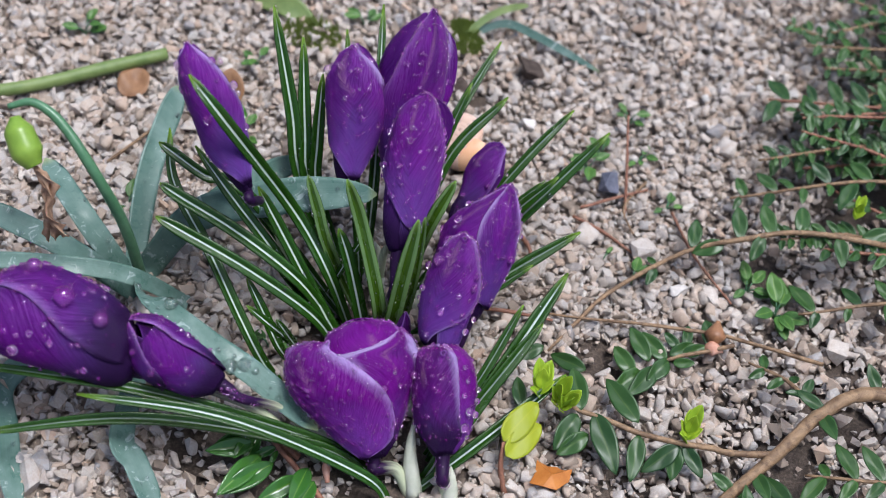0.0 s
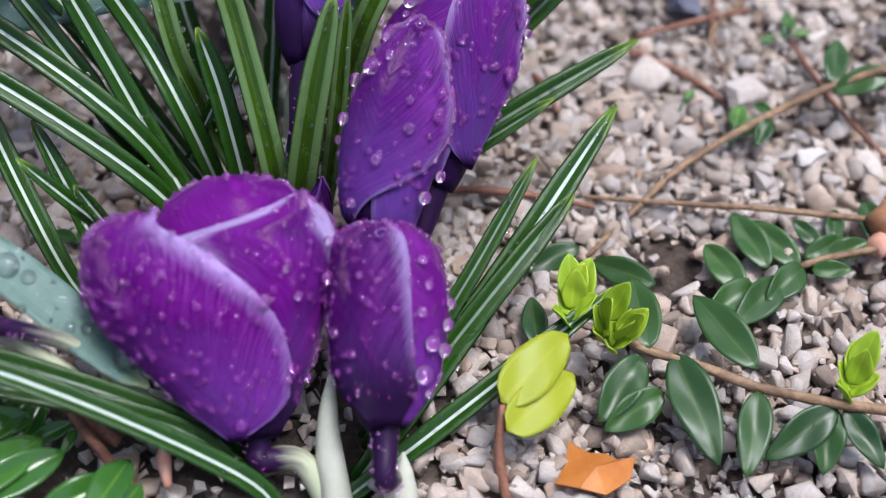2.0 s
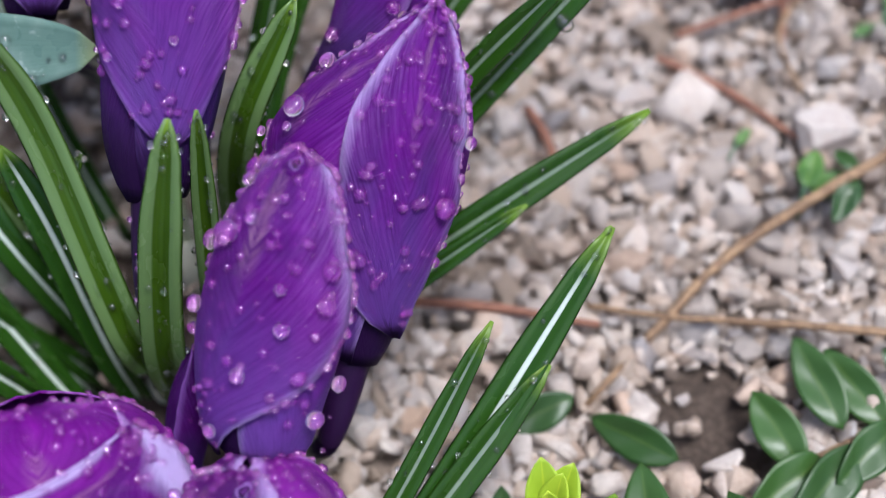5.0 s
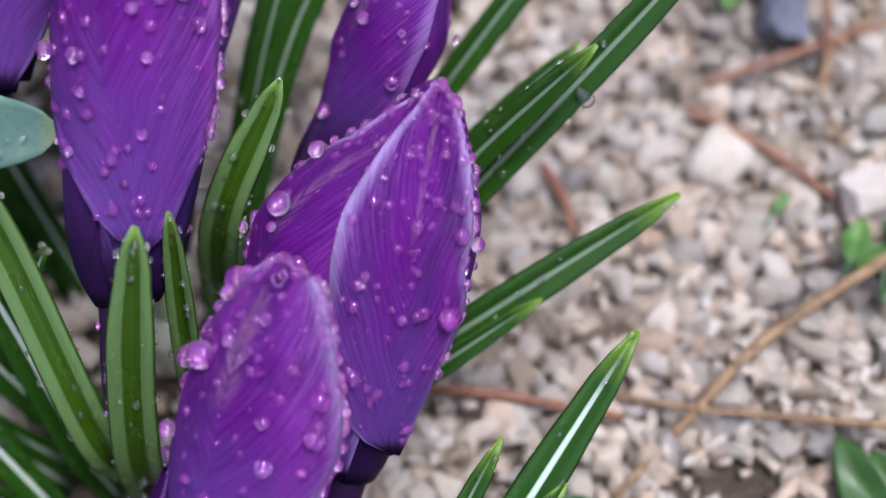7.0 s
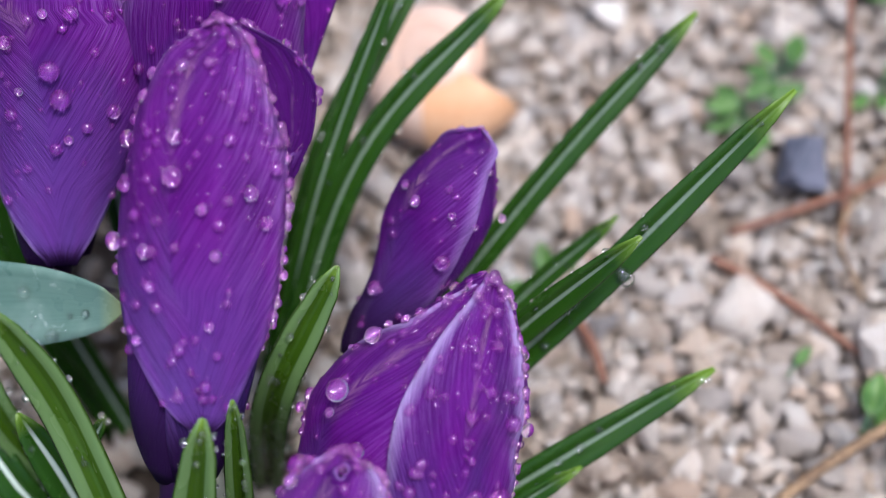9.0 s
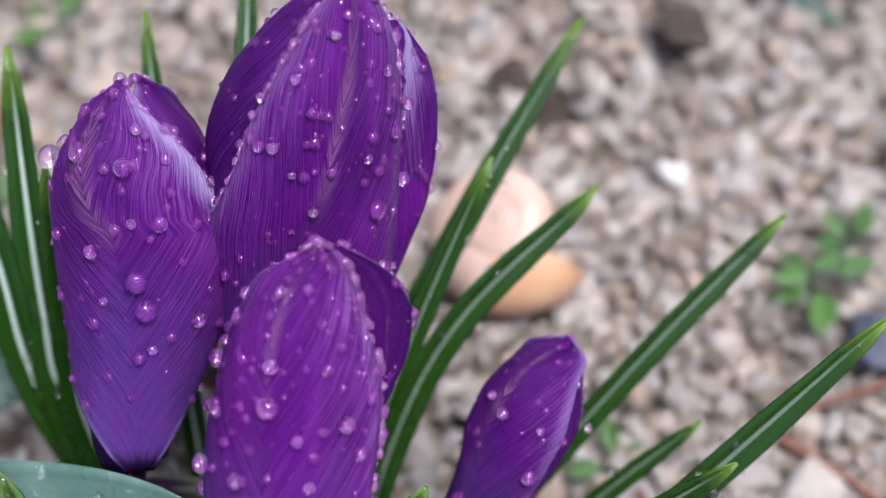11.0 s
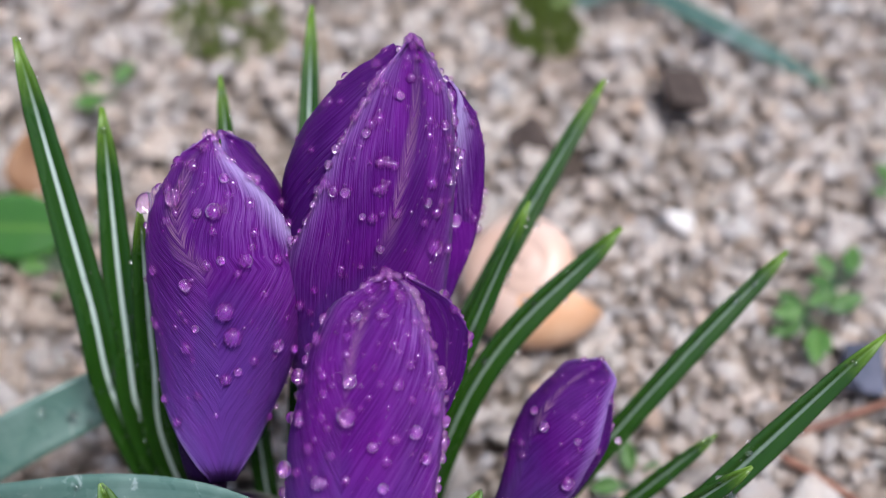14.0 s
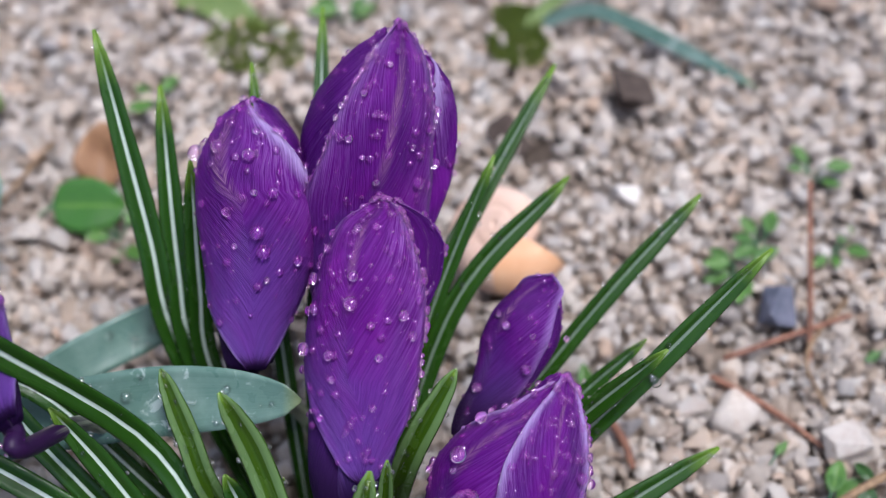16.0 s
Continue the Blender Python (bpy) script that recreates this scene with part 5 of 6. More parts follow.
# ---- crocus leaves ----
clump = thing("crocus_leaves", (0, -0.03, 0), "tuft of dark green crocus leaves with white midribs, wet with rain", "leaves")
LEAVES = [
    # right-hand leaves
    ([(0.012, -0.030, 0), (0.040, -0.012, 0.028), (0.074, 0.019, 0.043)], 0.0050, -25),
    ([(0.012, -0.030, 0), (0.035, -0.020, 0.024), (0.0575, 0.000, 0.036)], 0.0034, -35),
    ([(0.036, -0.096, 0), (0.056, -0.048, 0.022), (0.073, -0.004, 0.042)], 0.0056, -15),
    ([(0.034, -0.085, 0), (0.048, -0.055, 0.022), (0.058, -0.024, 0.039)], 0.0036, -30),
    ([(0.036, -0.088, 0), (0.054, -0.055, 0.020), (0.068, -0.026, 0.032)], 0.0048, -40),
    ([(0.034, -0.102, 0), (0.058, -0.074, 0.012), (0.083, -0.041, 0.021)], 0.0044, -10),
    ([(0.008, -0.020, 0), (0.046, 0.016, 0.044), (0.0757, 0.0543, 0.0714)], 0.0046, -25),
    ([(0.008, -0.020, 0), (0.038, 0.010, 0.042), (0.0588, 0.0270, 0.0660)], 0.0040, -20),
    ([(0.008, -0.018, 0), (0.036, 0.020, 0.032), (0.0532, 0.0399, 0.0463)], 0.0030, -20),
    ([(0.004, -0.014, 0), (0.0379, 0.0410, 0.0435), (0.0578, 0.0730, 0.0600)], 0.0040, -35),
    ([(0.000, -0.012, 0), (0.0079, 0.0345, 0.0460), (0.0276, 0.0670, 0.0643)], 0.0044, -20),
    ([(-0.002, -0.010, 0), (0.0013, 0.0327, 0.0416), (0.0067, 0.0582, 0.0538), (0.0175, 0.0945, 0.0700)], 0.0040, -10),
    ([(0.000, -0.010, 0), (0.003, 0.028, 0.042), (0.011, 0.063, 0.072)], 0.0036, -30),
    # leaves behind
    ([(-0.030, -0.006, 0), (-0.0535, 0.0138, 0.041), (-0.0615, 0.0278, 0.0635), (-0.0791, 0.0561, 0.0965)], 0.0052, 10),
    ([(-0.026, -0.006, 0), (-0.0480, 0.0115, 0.036), (-0.0548, 0.0256, 0.0565), (-0.0649, 0.0538, 0.0842)], 0.0050, 12),
    ([(-0.024, -0.008, 0), (-0.0440, 0.0105, 0.036), (-0.0478, 0.0215, 0.0560), (-0.0505, 0.0361, 0.0835)], 0.0046, 15),
    ([(-0.016, -0.006, 0), (-0.022, 0.026, 0.045), (-0.0372, 0.0867, 0.083)], 0.0040, 5),
    ([(-0.018, -0.006, 0), (-0.032, 0.026, 0.045), (-0.0492, 0.0692, 0.0796)], 0.0036, 15),
    # left-hand leaves
    ([(-0.014, -0.034, 0), (-0.0273, -0.0289, 0.0340), (-0.0466, -0.0173, 0.0550), (-0.0720, -0.0270, 0.1130), (-0.0887, -0.0198, 0.1260)], 0.0050, 8),
    ([(-0.016, -0.040, 0), (-0.0351, -0.0381, 0.0320), (-0.0640, -0.0335, 0.0500), (-0.0917, -0.0308, 0.0620), (-0.1009, -0.0296, 0.0660)], 0.0050, 10),
    ([(-0.014, -0.048, 0), (-0.0268, -0.0485, 0.0260), (-0.0557, -0.0467, 0.0450), (-0.0856, -0.0449, 0.0580), (-0.0977, -0.0437, 0.0620)], 0.0048, 25),
    ([(-0.0341, -0.0698, 0.0000), (-0.0434, -0.0682, 0.0120), (-0.0579, -0.0568, 0.0260), (-0.0760, -0.0403, 0.0420), (-0.1011, -0.0149, 0.0500), (-0.112, 0.010, 0.054)], 0.0046, -5),
    ([(-0.018, -0.036, 0), (-0.0407, -0.0361, 0.0300), (-0.0515, -0.0309, 0.0420), (-0.0727, -0.0218, 0.0600), (-0.0920, -0.0104, 0.0720)], 0.0046, 5),
    ([(-0.016, -0.030, 0), (-0.0635, -0.0156, 0.0500), (-0.0818, -0.0136, 0.0600)], 0.0040, 30),
    ([(-0.020, -0.030, 0), (-0.0723, -0.0075, 0.0440), (-0.0888, -0.0092, 0.0520), (-0.1041, -0.0061, 0.0580), (-0.1114, -0.0039, 0.0600)], 0.0040, 30),
    ([(-0.010, -0.048, 0), (-0.0233, -0.0411, 0.0160), (-0.0476, -0.0278, 0.0500), (-0.0602, -0.0231, 0.0720)], 0.0048, 5),
    ([(-0.0292, -0.0563, 0.0100), (-0.0339, -0.0625, 0.0260), (-0.0398, -0.0650, 0.0360), (-0.0512, -0.0656, 0.0480)], 0.0034, 10),
    ([(-0.0300, -0.0581, 0.0120), (-0.0331, -0.0640, 0.0300), (-0.0385, -0.0653, 0.0430)], 0.0028, 30),
    ([(-0.0338, -0.0580, 0.0000), (-0.0399, -0.0589, 0.0140), (-0.0483, -0.0533, 0.0280), (-0.0577, -0.0468, 0.0400)], 0.0040, -10),
    ([(-0.0268, -0.0310, 0.0200), (-0.0209, -0.0244, 0.0360), (-0.0142, -0.0163, 0.0500)], 0.0026, 20),
    # long front leaves that lie over to the side
    ([(0.016, -0.100, 0), (-0.0095, -0.102, 0.020), (-0.0781, -0.1139, 0.045), (-0.1515, -0.1233, 0.045)], 0.0042, 20),
    ([(0.018, -0.104, 0), (-0.0088, -0.1046, 0.020), (-0.0765, -0.1202, 0.034), (-0.1396, -0.1446, 0.030)], 0.0042, 25),
    ([(0.026, -0.112, 0), (0.0118, -0.109, 0.015), (-0.0429, -0.1151, 0.043), (-0.0995, -0.1258, 0.050)], 0.0042, 15),
]
for k, (pts, w, turn) in enumerate(LEAVES):
    blade(clump, pts, w, turn, seed=k, wet=34, material=M_BLADE_SIDE if k in (0, 1, 3, 4, 6, 7, 8, 9, 10, 11, 12, 30, 31) else None)
UNDERS = [
    ([(-0.006, -0.030, 0), (-0.0010, -0.0394, 0.0300), (-0.0160, -0.0206, 0.0620), (-0.0248, -0.0141, 0.0800)], 0.0052, 0),
    ([(-0.010, -0.028, 0), (-0.0287, -0.0223, 0.0400), (-0.0369, -0.0139, 0.0550), (-0.0439, -0.0058, 0.0660)], 0.0044, 0),
    ([(0.0038, -0.0400, 0.0080), (0.0057, -0.0411, 0.0300), (0.0067, -0.0322, 0.0520), (0.0078, -0.0190, 0.0720)], 0.0058, 0),
    ([(0.0075, -0.0306, 0.0080), (0.0098, -0.0267, 0.0360), (0.0096, -0.0141, 0.0680)], 0.0036, 10),
    ([(0.0032, -0.0105, 0.0080), (0.0095, -0.0061, 0.0480), (0.0170, 0.0101, 0.0670)], 0.0050, -10),
]
for k, (pts, w, turn) in enumerate(UNDERS):
    blade(clump, pts, w, turn, material=M_UNDER, seed=40 + k, wet=44)
LONE = ([(-0.0056, -0.0407, 0.0050), (-0.0092, -0.0377, 0.0200), (-0.0184, -0.0271, 0.0420), (-0.0254, -0.0209, 0.0550)], 0.0050, 5)
blade(clump, LONE[0], LONE[1], LONE[2], seed=60, wet=10)

# a long drop that hangs from a leaf
hang = Vector((0.0576, 0.0263, 0.0515))
beads("rainwater", [(hang, Vector((0, 0, 1)), 0.0013), (hang + Vector((-0.0005, 0.0002, 0.0008)), Vector((0, 0, 1)), 0.0011), (hang + Vector((-0.0010, 0.0004, 0.0014)), Vector((0, 0, 1)), 0.0008)],
      [c for c in clump.children if c.name.startswith("leaf")][6])

# ---- snowdrop gone to seed, with grey-green leaves ----
snow = thing("snowdrop", (-0.108, -0.038, 0), "snowdrop gone to seed with grey-green strap leaves and an arching stalk", "plant")
strap(snow, [(-0.112, -0.034, 0.002), (-0.090, -0.022, 0.038), (-0.0570, -0.0116, 0.0520), (-0.0350, -0.0056, 0.0565), (-0.0142, -0.0022, 0.0600)], 0.0155, seed=1, wet=30, round_tip=0.42)
strap(snow, [(-0.112, -0.030, 0.002), (-0.083, -0.003, 0.033), (-0.057, 0.027, 0.034)], 0.0110, seed=9, wet=16, big=0.002)
strap(snow, [(-0.112, -0.040, 0.002), (-0.092, -0.069, 0.040), (-0.0606, -0.0840, 0.0420), (-0.0385, -0.0898, 0.0360), (-0.0100, -0.0985, 0.0220)], 0.0112, seed=2, wet=30, big=0.0026)
strap(snow, [(-0.1166, -0.0328, 0.002), (-0.1241, 0.0106, 0.020), (-0.1253, 0.0563, 0.030)], 0.0115, seed=3, wet=16)
strap(snow, [(-0.115, -0.0393, 0.002), (-0.1332, -0.0348, 0.030), (-0.1622, -0.0127, 0.040)], 0.0110, seed=4, wet=16)
strap(snow, [(-0.107, -0.0464, 0.002), (-0.1356, -0.0524, 0.035), (-0.175, -0.0516, 0.050)], 0.0105, seed=5, wet=12)
strap(snow, [(-0.0864, -0.044, 0.004), (-0.115, -0.0544, 0.030), (-0.170, -0.0723, 0.040)], 0.0080, seed=6, wet=10)
strap(snow, [(-0.112, -0.060, 0.002), (-0.1424, -0.1033, 0.010), (-0.1335, -0.1288, 0.010), (-0.116, -0.160, 0.004)], 0.0110, seed=7, wet=10)
strap(snow, [(-0.098, -0.060, 0.002), (-0.0861, -0.1202, 0.018), (-0.0765, -0.1305, 0.015), (-0.0630, -0.1450, 0.008)], 0.0110, seed=8, wet=14)
tube("stalk", [(-0.1092, -0.0386, 0), (-0.1122, -0.044, 0.05), (-0.1216, -0.044, 0.08), (-0.1381, -0.0347, 0.095), (-0.1507, -0.0316, 0.100), (-0.160, -0.036, 0.099)],
     [0.0026, 0.0025, 0.0023, 0.0021, 0.0018, 0.0012], M_STALK, snow, n=30, m=10)
tube("seed_pod", [(-0.1560, -0.0390, 0.0975), (-0.1530, -0.0430, 0.0940), (-0.1480, -0.0480, 0.0890), (-0.1440, -0.0510, 0.0850)],
     [0.0022, 0.0060, 0.0066, 0.0034], M_POD, snow, "plump green seed pod", n=22, m=20)
dry_v, dry_f, dry_u = [], [], []
for k in range(3):
    rr = random.Random(60 + k)
    line = spline([(-0.1440, -0.0510, 0.0850), (-0.1405 + 0.002 * k, -0.0520, 0.076), (-0.1385, -0.0545 - 0.002 * k, 0.066), (-0.1365 + 0.003 * (k - 1), -0.0570, 0.056), (-0.1362 + 0.004 * (k - 1), -0.0590, 0.047 + 0.003 * k)], 18)
    i0 = len(dry_v)
    for i, p in enumerate(line):
        a = 0.5 * i + 2.1 * k
        w = 0.0021 * ease(i / 18, [(0, 0.4), (0.3, 1.0), (0.6, 0.7), (0.85, 1.2), (1, 0.3)]) * rr.uniform(0.75, 1.2)
        d = Vector((math.cos(a), math.sin(a), 0.3 * math.sin(2 * a))) * w
        bend = Vector((-math.sin(a), math.cos(a), 0)) * w * 0.5
        dry_v += [p - d + bend, p - bend * 0.6, p + d + bend]
        dry_u += [(0, i / 18), (0.5, i / 18), (1, i / 18)]
        if i:
            b = i0 + 3 * i
            dry_f += [(b - 3, b - 2, b + 1, b), (b - 2, b - 1, b + 2, b + 1)]
dry = mesh_part("withered_bloom", dry_v, dry_f, M_DRY, snow, dry_u, "dry twisted papery remains of the bloom")
dry.modifiers.new("thickness", "SOLIDIFY").thickness = 0.0004

for leaf, spots in ((2, (((-0.0450, -0.0872, 0.0378), 0.0028), ((-0.0157, -0.0945, 0.0262), 0.0034), ((-0.0270, -0.0868, 0.0316), 0.0008), ((-0.0112, -0.0962, 0.0238), 0.0010))),
                    (1, (((-0.0662, 0.0146, 0.0338), 0.0013), ((-0.0630, 0.0185, 0.0338), 0.0014)))):
    blades = [c for c in snow.children if c.name.startswith("leaf")]
    beads("rainwater", [(Vector(p), Vector((0.1, -0.3, 0.9)).normalized(), r) for p, r in spots], blades[leaf])

# ---- evergreen shrub twigs ----
OVAL_A = oval_mesh("leaf", 0.015, 0.0064, M_SHRUB, 0.28, 0.12, 0.14, 1.0, 1)
OVAL_B = oval_mesh("leaf", 0.011, 0.0056, M_SHRUB, 0.34, 0.16, 0.14, 0.9, 2)
OVAL_C = oval_mesh("leaf", 0.019, 0.0074, M_SHRUB, 0.24, 0.14, 0.12, 1.0, 3)
OVALS = (OVAL_A, OVAL_B, OVAL_C)


def span(parent, me, a, b, face=(0.08, -0.55, 0.83), name="leaf", label=""):
    """A leaf of a shared mesh from its stalk at a to its tip at b."""
    a, b = Vector(a), Vector(b)
    return leaf_at(name, me, parent, a, b - a, face, (b - a).length / LEAF_LENGTH[me.name], label)


LEAF_LENGTH = {OVAL_A.name: 0.015, OVAL_B.name: 0.011, OVAL_C.name: 0.019}

FRESH_A = oval_mesh("young_leaf", 0.0085, 0.0048, M_FRESH, 0.45, -0.15, 0.08, 1.0, 4)
FRESH_B = oval_mesh("young_leaf", 0.0060, 0.0040, M_FRESH, 0.40, -0.05, 0.08, 1.0, 5)


def shoot(parent, place, way, seed, size=1.0, n=7):
    """A tuft of fresh pale leaves at the end of a twig."""
    rng = random.Random(seed)
    way = Vector(way).normalized()
    for k in range(n):
        a = k * 2.4
        out = Vector((math.cos(a), math.sin(a), 0.2))
        spread = 0.25 + 0.9 * (k / n)
        leaf_at("young_leaf", FRESH_A if k < n // 2 else FRESH_B, parent, Vector(place) - way * 0.0008 * k,
                way + out * spread, way + Vector((0.1, -0.5, 0.9)), size * rng.uniform(0.8, 1.15), "fresh yellow-green leaf")


def twig(points, radii, label, leaves, seed, material=None, size=1.0, category="twig", start=0.08, meshes=None):
    """A bare or leafy branch with pairs of oval leaves along it."""
    rng = random.Random(seed)
    foot = Vector(points[0])
    ob = thing("shrub_twig", (foot.x, foot.y, 0), label, category, "evergreen shrub twigs")
    tube("branch", points, radii, material or M_BARK, ob, n=26, m=8, wobble=0.13, seed=seed)
    path = spline(points, 60)
    for k in range(leaves):
        f = start + (1 - start) * (k // 2 + rng.uniform(0.2, 0.8)) / max(1, leaves / 2)
        i = min(59, int(f * 60))
        t = (path[i + 1] - path[i]).normalized()
        out = t.cross(Vector((0, 0, 1))).normalized() * (1 if k % 2 else -1)
        out = out + t * rng.uniform(0.2, 0.9) + Vector((0, 0, rng.uniform(-0.1, 0.6)))
        leaf_at("leaf", rng.choice(meshes or OVALS), ob, path[i], out, (rng.uniform(-0.5, 0.5), rng.uniform(-0.8, 0.2), 1.0), size * rng.uniform(0.7, 1.1))
    return ob


t1 = twig([(0.30, -0.010, 0.030), (0.2166, -0.0159, 0.030), (0.1922, -0.0309, 0.028), (0.1767, -0.0519, 0.022), (0.1550, -0.0800, 0.012)],
          [0.0034, 0.0032, 0.0030, 0.0028, 0.0022], "thick tan shrub branch lying over the gravel", 6, 31)
t2 = twig([(0.1750, -0.0535, 0.0215), (0.1576, -0.0562, 0.0180), (0.1490, -0.0557, 0.0170), (0.1346, -0.0567, 0.0160), (0.1184, -0.0563, 0.0150), (0.1052, -0.0542, 0.0150), (0.0933, -0.0525, 0.0140), (0.0871, -0.0518, 0.0160)],
          [0.0016, 0.0014, 0.0012, 0.0011, 0.0010], "thin tan twig with glossy oval leaves and pale new shoots", 0, 32)
span(t2, OVAL_C, (0.1176, -0.0513, 0.0150), (0.0998, -0.0342, 0.0170))
span(t2, OVAL_A, (0.0928, -0.0527, 0.0150), (0.0851, -0.0320, 0.0160))
span(t2, OVAL_A, (0.0914, -0.0275, 0.0080), (0.0742, -0.0235, 0.0070))
span(t2, OVAL_A, (0.0677, -0.0546, 0.0080), (0.0628, -0.0404, 0.0100))
span(t2, OVAL_A, (0.0709, -0.0201, 0.0070), (0.0593, -0.0305, 0.0060))
span(t2, OVAL_B, (0.0917, -0.0545, 0.0140), (0.0861, -0.0720, 0.0120))
span(t2, OVAL_C, (0.0986, -0.0522, 0.0150), (0.1123, -0.0764, 0.0140))
span(t2, OVAL_C, (0.1187, -0.0572, 0.0150), (0.1195, -0.0778, 0.0130))
span(t2, OVAL_A, (0.1364, -0.0567, 0.0150), (0.1234, -0.0719, 0.0110))
span(t2, OVAL_A, (0.1379, -0.0562, 0.0150), (0.1483, -0.0676, 0.0120))
span(t2, OVAL_B, (0.1350, -0.0561, 0.0140), (0.1362, -0.0711, 0.0100))
span(t2, OVAL_B, (0.0981, -0.0614, 0.0120), (0.0876, -0.0734, 0.0100))
for p, w, s in (((0.0734, -0.0482, 0.0200), (-0.15, 0.8, 0.6), 1.25), ((0.0821, -0.0501, 0.0190), (0.1, 0.5, 0.9), 1.1), ((0.0861, -0.0534, 0.0190), (0.35, 0.2, 0.9), 1.05), ((0.1386, -0.0501, 0.0180), (0, 0.8, 0.6), 1.2)):
    shoot(t2, p, w, int(p[0] * 9000), s * 1.1, 8)
twig([(0.1927, 0.0031, 0.0140), (0.1486, 0.0078, 0.0100), (0.1365, 0.0065, 0.0100), (0.1115, 0.0035, 0.0090), (0.0834, -0.0005, 0.0070), (0.0687, -0.0004, 0.0040)],
     [0.0010, 0.0009, 0.0008, 0.0007, 0.0005], "long thin tan twig lying across the gravel", 0, 33)
t5 = twig([(0.1531, 0.0026, 0.0120), (0.1431, -0.0021, 0.0100), (0.1278, -0.0097, 0.0080), (0.1144, -0.0202, 0.0060)], [0.0010, 0.0010, 0.0009, 0.0006],
          "low twig with grey-green oval leaves over bare soil", 0, 36)
span(t5, OVAL_B, (0.1122, -0.0235, 0.0080), (0.1010, -0.0129, 0.0110))
span(t5, OVAL_A, (0.1177, -0.0147, 0.0080), (0.1062, -0.0004, 0.0110))
span(t5, OVAL_A, (0.1251, -0.0124, 0.0080), (0.1118, -0.0017, 0.0110))
span(t5, OVAL_B, (0.1149, -0.0209, 0.0080), (0.1056, -0.0351, 0.0110))
span(t5, OVAL_A, (0.1213, -0.0171, 0.0080), (0.1124, -0.0354, 0.0110))
span(t5, OVAL_B, (0.1260, -0.0118, 0.0080), (0.1193, -0.0253, 0.0110))
span(t5, OVAL_B, (0.1260, -0.0088, 0.0080), (0.1358, -0.0011, 0.0110))
span(t5, OVAL_B, (0.1281, -0.0121, 0.0080), (0.1372, -0.0116, 0.0110))
span(t5, OVAL_B, (0.1315, -0.0063, 0.0080), (0.1414, -0.0011, 0.0110))
span(t5, OVAL_B, (0.1298, -0.0042, 0.0080), (0.1219, 0.0008, 0.0110))
span(t5, OVAL_B, (0.1323, -0.0018, 0.0080), (0.1321, 0.0082, 0.0110))
nut = thing("shrub_bud", (0.144, 0.006, 0.0), "plump brown bud in a green husk beside a pink one", "bud")
tube("bud", [(0.1441, 0.0020, 0.008), (0.1441, 0.0060, 0.011), (0.1441, 0.0120, 0.014)], [0.0016, 0.0050, 0.0010], M_NUT, nut, n=12, m=12)
tube("pink_bud", [(0.1400, -0.0010, 0.007), (0.1440, 0.0000, 0.009), (0.1490, 0.0006, 0.008)], [0.0010, 0.0036, 0.0008], M_BUD, nut, n=12, m=12)
leaf_at("husk", OVAL_B, nut, (0.1440, 0.0010, 0.008), (-0.35, 0.9, 0.2), size=1.3)
t4 = twig([(0.2116, 0.0660, 0.0300), (0.1730, 0.0613, 0.0300), (0.1461, 0.0512, 0.0260), (0.1232, 0.0443, 0.0160), (0.0946, 0.0172, 0.0090), (0.0825, -0.0027, 0.0060), (0.0731, -0.0197, 0.0030)],
          [0.0014, 0.0013, 0.0012, 0.0011, 0.0010, 0.0009, 0.0006], "thin tan twig reaching over the gravel with oval leaves", 0, 34)
for p, w, m, s in (((0.146, 0.0515, 0.026), (-0.01, 0.05, 0.01), OVAL_A, 1.2), ((0.160, 0.056, 0.028), (-0.02, 0.05, 0.01), OVAL_A, 1.2),
                   ((0.172, 0.061, 0.030), (0.0, 0.05, 0.01), OVAL_B, 1.35), ((0.140, 0.050, 0.022), (-0.04, -0.02, -0.01), OVAL_B, 1.4),
                   ((0.156, 0.055, 0.028), (-0.01, -0.04, -0.01), OVAL_B, 1.2), ((0.190, 0.064, 0.030), (0.01, -0.05, 0.0), OVAL_A, 1.1),
                   ((0.112, 0.034, 0.012), (-0.012, -0.05, 0.0), OVAL_B, 0.9), ((0.200, 0.066, 0.031), (0.05, 0.02, 0.01), OVAL_A, 1.1),
                   ((0.112, 0.036, 0.012), (-0.03, 0.02, 0.0), OVAL_B, 0.55), ((0.126, 0.046, 0.018), (0.00, 0.05, 0.01), OVAL_A, 1.1)):
    leaf_at("leaf", m, t4, p, w, size=s)
shoot(t4, (0.196, 0.078, 0.036), (0.0, 0.7, 0.7), 9, 0.9)
twig([(0.1878, -0.0296, 0.026), (0.182, -0.020, 0.022), (0.174, -0.012, 0.018), (0.160, -0.006, 0.014)], [0.0013, 0.0011, 0.0009, 0.0006],
     "short side twig with small rounded leaves", 6, 35, None, 0.8, meshes=(OVAL_B,))
